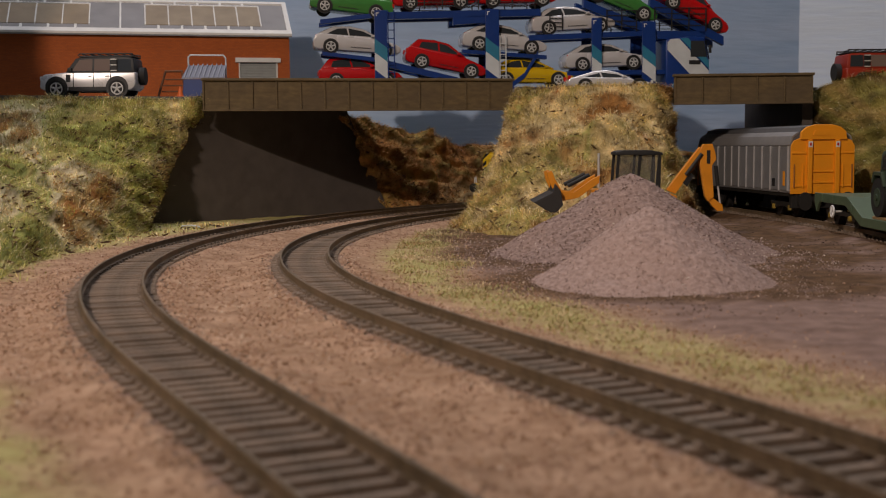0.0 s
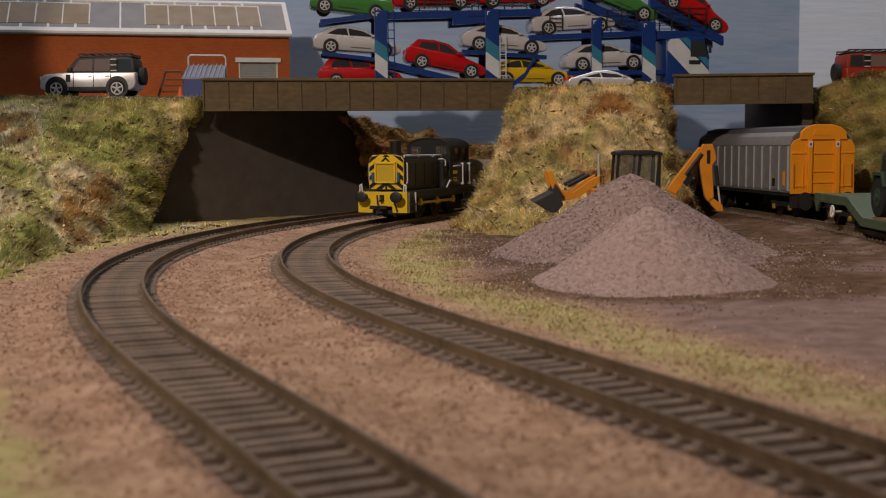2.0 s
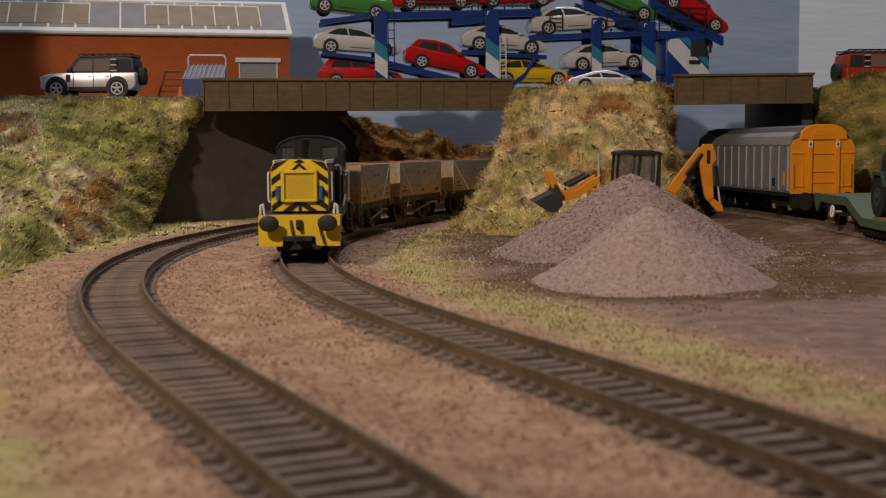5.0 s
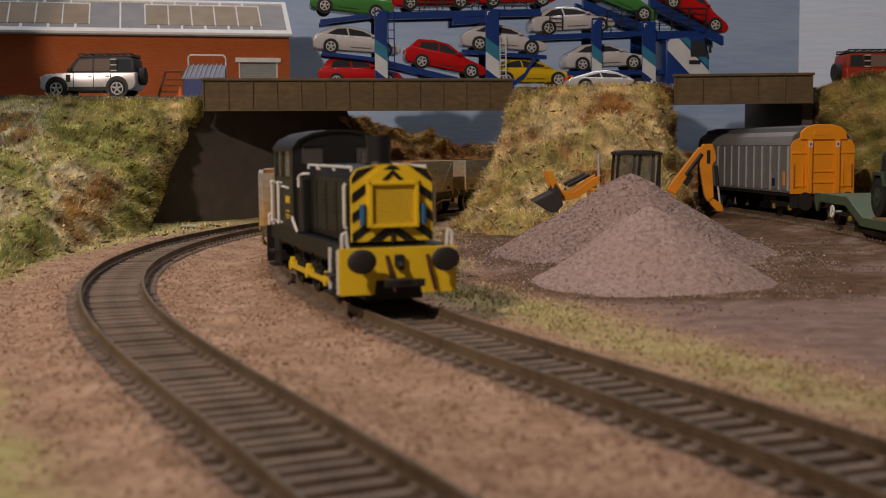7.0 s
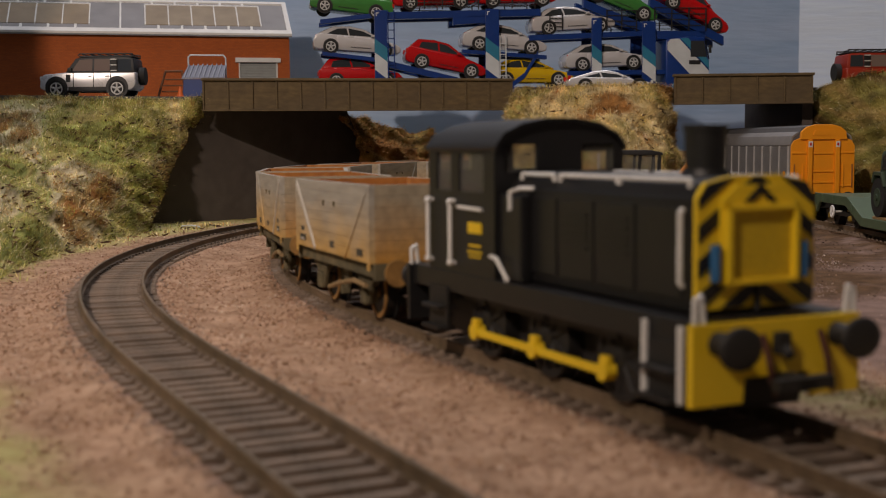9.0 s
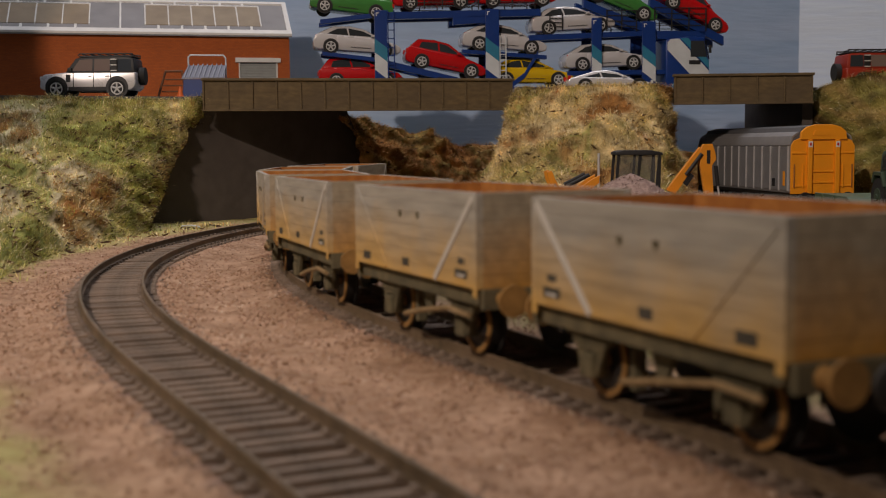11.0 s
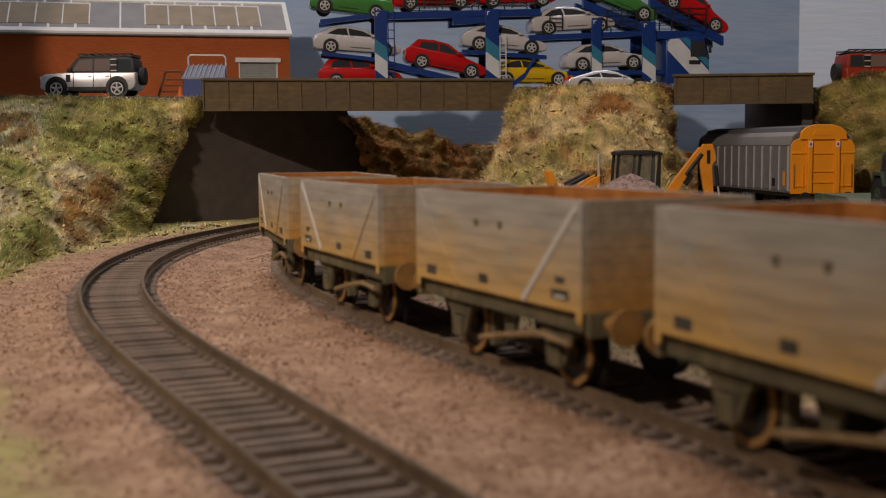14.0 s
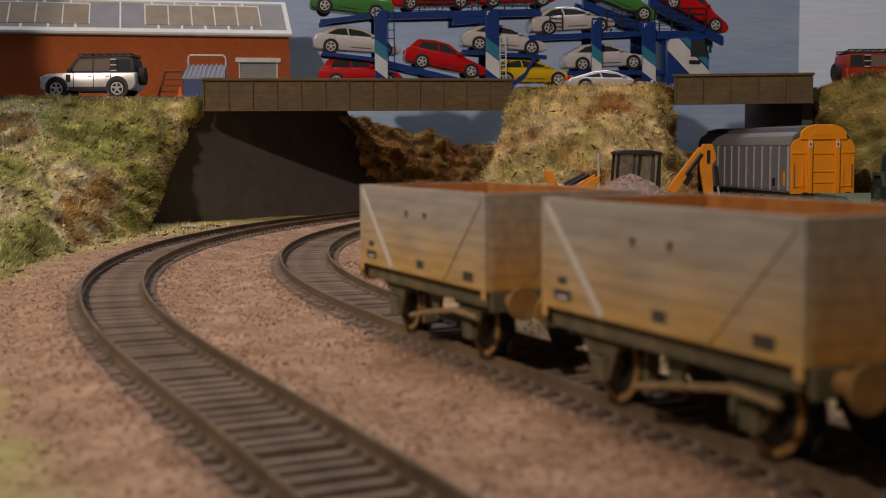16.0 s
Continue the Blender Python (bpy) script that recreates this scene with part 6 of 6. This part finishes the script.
WELL_S = VAN_S + 180.6
wm = on_siding(WELL_S, 110)
well_wagon(wm)
army_truck(wm @ place(29.5, 0, 8.4))


# ---- static grass, scrub and grit ----
def islands_material(name, stops, patch_scale, rough=0.85, patch=0.6, tip=0.0):
    """Colours for loose pieces: by patches of the plan and piece by piece."""
    m, N, L, b = nodes(name, rough)
    b.inputs["Specular IOR Level"].default_value = 0.25
    co, geo = N.new("ShaderNodeTexCoord"), N.new("ShaderNodeNewGeometry")
    n = N.new("ShaderNodeTexNoise")
    n.inputs["Scale"].default_value, n.inputs["Detail"].default_value = patch_scale, 2
    L.new(co.outputs["Object"], n.inputs["Vector"])
    mr = N.new("ShaderNodeMapRange")
    mr.inputs["From Min"].default_value, mr.inputs["From Max"].default_value = 0.32, 0.68
    L.new(n.outputs["Fac"], mr.inputs["Value"])
    mx = N.new("ShaderNodeMix")
    mx.inputs["Factor"].default_value = patch
    L.new(geo.outputs["Random Per Island"], mx.inputs["A"]), L.new(mr.outputs[0], mx.inputs["B"])
    r = N.new("ShaderNodeValToRGB")
    while len(r.color_ramp.elements) < len(stops):
        r.color_ramp.elements.new(0.5)
    for e, (p, c) in zip(r.color_ramp.elements, stops):
        e.position, e.color = p, (*c, 1)
    L.new(mx.outputs["Result"], r.inputs["Fac"])
    L.new(r.outputs[0], b.inputs["Base Color"])
    return m


GRASS = turf("static_grass", GREEN_STOPS, value=1.1)
OLIVE = turf("olive_grass", OLIVE_STOPS)
DRY = turf("dry_grass", STRAW_STOPS, 26.0, deep=0.7)
PALE = turf("pale_strands", ((0.35, (0.62, 0.50, 0.27)), (0.5, (0.84, 0.72, 0.47)), (0.65, (0.92, 0.82, 0.60))), 40.0)
SCRUB = turf("scrub_grass", RUST_STOPS, 24.0, value=0.92)
TWIGS = islands_material("twig_bits", ((0.2, (0.045, 0.025, 0.012)), (0.6, (0.12, 0.065, 0.03)), (0.9, (0.24, 0.15, 0.08))), 40, patch=0.2)
CLUMP = islands_material("stone_clumps", ((0.1, (0.25, 0.15, 0.09)), (0.45, (0.36, 0.23, 0.145)), (0.8, (0.46, 0.31, 0.21)), (0.97, (0.66, 0.55, 0.44))), 30, patch=0.25)
TRACKGRIT = islands_material("track_grit", ((0.15, (0.10, 0.075, 0.058)), (0.5, (0.20, 0.155, 0.12)), (0.9, (0.34, 0.27, 0.225))), 30, patch=0.25)
GRIT = islands_material("grit_bits", ((0.15, (0.24, 0.14, 0.09)), (0.45, (0.37, 0.23, 0.16)), (0.75, (0.48, 0.32, 0.23)), (0.95, (0.66, 0.53, 0.43))), 30, patch=0.25)


def loose(name, vs, fs, mat, label, category):
    me = bpy.data.meshes.new(name)
    me.from_pydata(vs, [], fs)
    me.materials.append(mat)
    return tagged(new(name, me), label, category, kind="stuff")


def blades(name, points, mat, label, length, width=0.24, rng=None, lean=1.3):
    """Thin bent blades of static grass at the points, leaning in tufts."""
    vs, fs = [], []
    for p, up in points:
        a = 2.2 * math.pi * n3(p.x, p.y + p.z, 7, 9) * 2 + rng.gauss(0, 2.6)
        ln = length * rng.uniform(0.45, 1.25) * (0.75 + 0.8 * max(0, n3(p.x, p.y + p.z, 17, 3) + 0.2))
        side = Vector((math.cos(a), math.sin(a), 0))
        d = (up + side * rng.uniform(0.1, lean) + Vector((0, 0, 0.35))).normalized()
        w = Vector((-side.y, side.x, rng.uniform(-0.3, 0.3))) * width * rng.uniform(0.6, 1.3) / 2
        mid = p + d * ln * 0.55
        tip = mid + (d + Vector((0, 0, -0.5)) + side * 0.5).normalized() * ln * 0.5
        i = len(vs)
        vs += [tuple(v * S) for v in (p - w, p + w, mid + w * 0.7, mid - w * 0.7, tip)]
        fs += [(i, i + 1, i + 2, i + 3), (i + 3, i + 2, i + 4)]
    return loose(name, vs, fs, mat, label, "grass")


def bank_samples(feet, tops, n, rng, rough, bulge, vmin=-0.02, vmax=1.03, umin=0.0, umax=1.0):
    out = []
    for _ in range(n):
        u, v = rng.uniform(umin, umax), rng.uniform(vmin, vmax)
        p = bank_point(feet, tops, u, min(max(v, 0), 1), rough, bulge)
        q = bank_point(feet, tops, min(u + 0.01, 1), min(max(v, 0), 1), rough, bulge) - bank_point(feet, tops, max(u - 0.01, 0), min(max(v, 0), 1), rough, bulge)
        r = along(tops, u) - along(feet, u)
        up = q.cross(r)
        if up.length < 1e-6:
            continue
        up = up.normalized()
        if up.z < 0:
            up = -up
        out.append((p - up * 0.3, up))
    return out


rng = random.Random(11)
blades("static_grass", bank_samples(*BANK_L, 66000, rng, 5, 0, umin=0.13), GRASS, "green and straw static grass covering the embankment", 3.8, 0.2, rng)
blades("static_grass", bank_samples(*BANK_M, 62000, rng, 5, BULGE_M, umin=0.1, umax=0.92), DRY, "dry straw-coloured static grass covering the mound", 3.8, 0.19, rng)
blades("static_grass", bank_samples(*BANK_B, 20000, rng, 10, 0, umax=0.8), SCRUB, "brown scrub covering the low bank behind the bridge", 4.0, 0.26, rng)
blades("static_grass", bank_samples(*BANK_R, 30000, rng, 5, 0, umax=0.8), OLIVE, "green and brown static grass covering the bank by the siding", 3.6, 0.24, rng)


blades("static_grass", bank_samples(*BANK_L, 1500, rng, 5, 0, vmin=0.9, umin=0.3) + bank_samples(*BANK_M, 2600, rng, 5, BULGE_M, vmin=0.88, umin=0.25, umax=0.85), DRY,
       "long straw strands fringing the tops of the banks", 5.5, 0.2, rng, 1.6)
blades("static_grass", bank_samples(*BANK_L, 2600, rng, 5, 0, umin=0.2) + bank_samples(*BANK_M, 3800, rng, 5, BULGE_M, umin=0.15, umax=0.9) + bank_samples(*BANK_R, 900, rng, 5, 0, umax=0.7), PALE,
       "single long pale strands lying over the banks", 6.0, 0.26, rng, 2.6)


def ground_points(n, box4, keep):
    out = []
    while len(out) < n:
        x, y = rng.uniform(box4[0], box4[1]), rng.uniform(box4[2], box4[3])
        if rng.random() < keep(x, y):
            out.append((Vector((x, y, ground_height(x, y) - 0.1)), Vector((0, 0, 1))))
    return out


STRIP = islands_material("strip_grass", ((0.2, (0.42, 0.28, 0.14)), (0.38, (0.40, 0.42, 0.17)), (0.55, (0.52, 0.42, 0.22)), (0.9, (0.70, 0.56, 0.36))), 34, patch=0.6)
blades("static_grass", ground_points(7000, (-20, 200, 190, 640), lambda x, y: grassy(x, y) * (0.25 + 0.75 * smooth01(-0.15, 0.3, n3(x, y, 20, 8)))), STRIP, "sparse low static grass between the track and the yard", 1.6, 0.4, rng)
blades("static_grass", ground_points(6000, (-215, -60, 120, 690), lambda x, y: grassy(x, y) * (0.2 + 0.8 * smooth01(-0.15, 0.3, n3(x, y, 20, 8)))), GRASS, "patchy static grass at the foot of the embankment", 3.0, 0.4, rng)


def bits(name, points, mat, label, lo, hi, long_=1.0, category="debris"):
    """Small angular pieces lying about."""
    vs, fs = [], []
    for p, up in points:
        s = rng.uniform(lo, hi)
        m = Euler((rng.uniform(-0.6, 0.6), rng.uniform(-0.6, 0.6), rng.uniform(0, 6.28))).to_matrix()
        i = len(vs)
        for c in ((long_, 0, 0.1), (-long_, 0.1, 0), (0.1, 0.5, -0.25), (0, -0.5, -0.2), (0.15, 0.05, 0.5)):
            vs.append(tuple((p + m @ (Vector(c) * s) + up * s * 0.25) * S))
        fs += [(i, i + 2, i + 4), (i + 2, i + 1, i + 4), (i + 1, i + 3, i + 4), (i + 3, i, i + 4), (i, i + 3, i + 2), (i + 1, i + 2, i + 3)]
    return loose(name, vs, fs, mat, label, category)


bits("twig_litter", bank_samples(*BANK_L, 1500, rng, 5, 0, vmax=0.85, umin=0.15) + bank_samples(*BANK_M, 1300, rng, 5, BULGE_M) + bank_samples(*BANK_B, 500, rng, 10, 0) +
     ground_points(260, (-200, -110, 360, 660), lambda x, y: grassy(x, y)), TWIGS, "dark twig and bark litter scattered over the banks", 0.5, 1.5, 2.4)


for pts, mt, text in ((bank_samples(*BANK_M, 9000, rng, 5, BULGE_M, umin=0.1, umax=0.92), DRY, "straw and olive foam crumbs clinging to the mound"),
                      (bank_samples(*BANK_L, 8000, rng, 5, 0, umin=0.13), GRASS, "olive and brown foam crumbs clinging to the embankment"),
                      (bank_samples(*BANK_B, 5000, rng, 10, 0, umax=0.8), SCRUB, "brown foam crumbs clinging to the low bank")):
    bits("foam_scatter", pts, mt, text, 0.4, 1.3, 0.8, "scrub")


def off_track(x, y):
    d = min(OUTER.near(x, y), INNER.near(x, y))
    return (0.15 if d < 13 else 1.0) * (1 - 0.75 * grassy(x, y)) * (0.35 + 0.65 * smooth01(-0.3, 0.3, n3(x, y, 12, 6))) * (1 - 0.93 * yard(x, y))


bits("ballast_grit", ground_points(17000, (-190, 130, 75, 470), off_track) + ground_points(7000, (-160, 60, 470, 720), off_track), GRIT, "fine pinkish brown stone grit beside the tracks", 0.28, 0.75, 0.7, "ballast")
bits("ballast_grit", ground_points(5200, (-150, 150, 75, 470), lambda x, y: smooth01(17.5, 14, min(OUTER.near(x, y), INNER.near(x, y)))), TRACKGRIT, "grey-brown ballast grit lying between and beside the sleepers", 0.3, 0.75, 0.75, "ballast")
bits("stone_clump", ground_points(4200, (-190, 130, 75, 420), lambda x, y: off_track(x, y) * (1 - yard(x, y)) * (1 - grassy(x, y))), CLUMP, "larger crumbs of brown stone and earth beside the tracks", 0.5, 1.05, 0.6, "ballast")


def heap_points(k, n):
    cx, cy, top, rx, ry, e = HEAPS[k]
    out = []
    while len(out) < n:
        x, y = rng.uniform(cx - rx * 1.2, cx + rx * 1.2), rng.uniform(cy - ry * 1.2, cy + ry * 1.2)
        h = heap_height(k, x, y)
        if h > 0.6 or rng.random() < 0.25:
            out.append((Vector((x, y, max(h - 1.5, 0.2))), Vector((0, 0, 1))))
    return out


STONE = islands_material("stone_bits", ((0.15, (0.15, 0.095, 0.08)), (0.45, (0.29, 0.21, 0.185)), (0.8, (0.42, 0.33, 0.29)), (0.96, (0.62, 0.54, 0.48))), 40, patch=0.2)
bits("crushed_stone", heap_points(0, 6000), STONE, "loose pinkish grey crushed stone lying on the tall heap", 0.3, 0.8, 0.7, "stone")
STONE2 = islands_material("pale_stone_bits", ((0.15, (0.24, 0.165, 0.14)), (0.45, (0.37, 0.27, 0.24)), (0.8, (0.47, 0.365, 0.325)), (0.96, (0.66, 0.58, 0.52))), 40, patch=0.2)
bits("crushed_stone", heap_points(1, 5000), STONE2, "loose fine pale stone lying on the lower heap", 0.22, 0.5, 0.7, "stone")
EARTH = islands_material("earth_crumbs", ((0.2, (0.06, 0.038, 0.026)), (0.6, (0.13, 0.085, 0.06)), (0.95, (0.19, 0.13, 0.095))), 40, patch=0.3)
bits("earth_crumbs", ground_points(5000, (0, 235, 300, 700), lambda x, y: yard(x, y) * smooth01(-0.2, 0.3, n3(x, y, 25, 3))), EARTH, "dark earth crumbs strewn over the yard", 0.25, 0.7, 0.8)

# ---- a pale stick by the abutment ----
bm = B()
tube(bm, [(-142, 652, 0.9), (-136, 648, 1.5), (-131, 646, 0.8)], 0.45)
tagged(part("twig", bm, M_PANEL), "pale bare twig lying at the abutment's foot", "twig")

# ---- the table under the layout ----
M_TIMBER = grain("timber", (0.28, 0.18, 0.09), (0.40, 0.27, 0.15), 40, 0.7, 0.2, stretch=(0.2, 1, 1))
table = thing("layout_table", place(0, 0, 0), "timber table under the model railway", "table")
bm = B()
box(bm, -905, 970, -405, 1125, -70, -12)
part("tabletop", bm, M_TIMBER, table)
for x in (-860, 920):
    for y in (-360, 1080):
        bm = B()
        box(bm, x - 30, x + 30, y - 30, y + 30, -900, -70)
        part("leg", bm, M_TIMBER, table)

# ---- the room around the layout ----
M_ROOM = grain("room_wall", (0.58, 0.52, 0.45), (0.64, 0.58, 0.50), 8, 0.9, 0.1)


def room_panel(name, x0, x1, y0, y1, z0, z1, label):
    bm = B()
    box(bm, x0, x1, y0, y1, z0, z1)
    tagged(part(name, bm, M_ROOM), label, name.split("_")[0], kind="structure")


room_panel("wall_west", -1840, -1800, -1600, 1300, -900, 1500, "plain cream room wall")
room_panel("wall_east", 1800, 1840, -1600, 1300, -900, 1500, "plain cream room wall")
room_panel("wall_south", -1840, 1840, -1640, -1600, -900, 1500, "plain cream room wall")
room_panel("wall_north", -1840, 1840, 1300, 1340, -900, 1500, "plain cream room wall")
room_panel("floor", -1840, 1840, -1640, 1340, -940, -900, "plain grey room floor")
room_panel("ceiling", -1840, 1840, -1640, 1340, 1500, 1540, "plain cream ceiling")


# ---- movement ----
def loco_front(t):
    """How far along its line the locomotive's front beam has come."""
    ts = (0.0, 1.5, 2.5, 3.5, 5.0, 6.5, 7.0, 8.0, 9.0, 12.0, 16.0)
    return float(np.interp(t, ts, (-14, 91, 160, 229, 338, 447, 483, 551, 617, 816, 1077)))


def on_line(s, wheelbase, turned=0):
    x0, y0, _ = INNER.at(s - wheelbase / 2)
    x1, y1, _ = INNER.at(s + wheelbase / 2)
    return place((x0 + x1) / 2, (y0 + y1) / 2, RAIL, math.degrees(math.atan2(y1 - y0, x1 - x0)) + turned)


def motions():
    for k, v in enumerate([loco] + wagons):
        back = 47.7 if k == 0 else 142.5 + (k - 1) * 81.0
        walk(v, [(i * 0.2, on_line(loco_front(i * 0.2) - back, 44 if k == 0 else WB, 180 if k in (2, 3, 4) else 0)) for i in range(81)])
        r = 6.6 if k == 0 else 5.8
        for c in v.children:
            x = c.matrix_basis.translation.x / S
            if c.name.startswith("wheelset"):
                walk(c, [(i / 10, place(x, 0, r + 0.9, 0, 0, (-1 if k in (2, 3, 4) else 1) * math.degrees((loco_front(i / 10) - 619) / (5.37 if k == 0 else r)) % 360)) for i in range(161)])
            elif c.name.startswith("coupling_rod"):
                rows = []
                for i in range(161):
                    a = (loco_front(i / 10) - 619) / 5.37 - 1.97
                    rows.append((i / 10, place(2.4 * math.sin(a), 0, r + 0.5 + 2.4 * math.cos(a))))
                walk(c, rows)


motions()
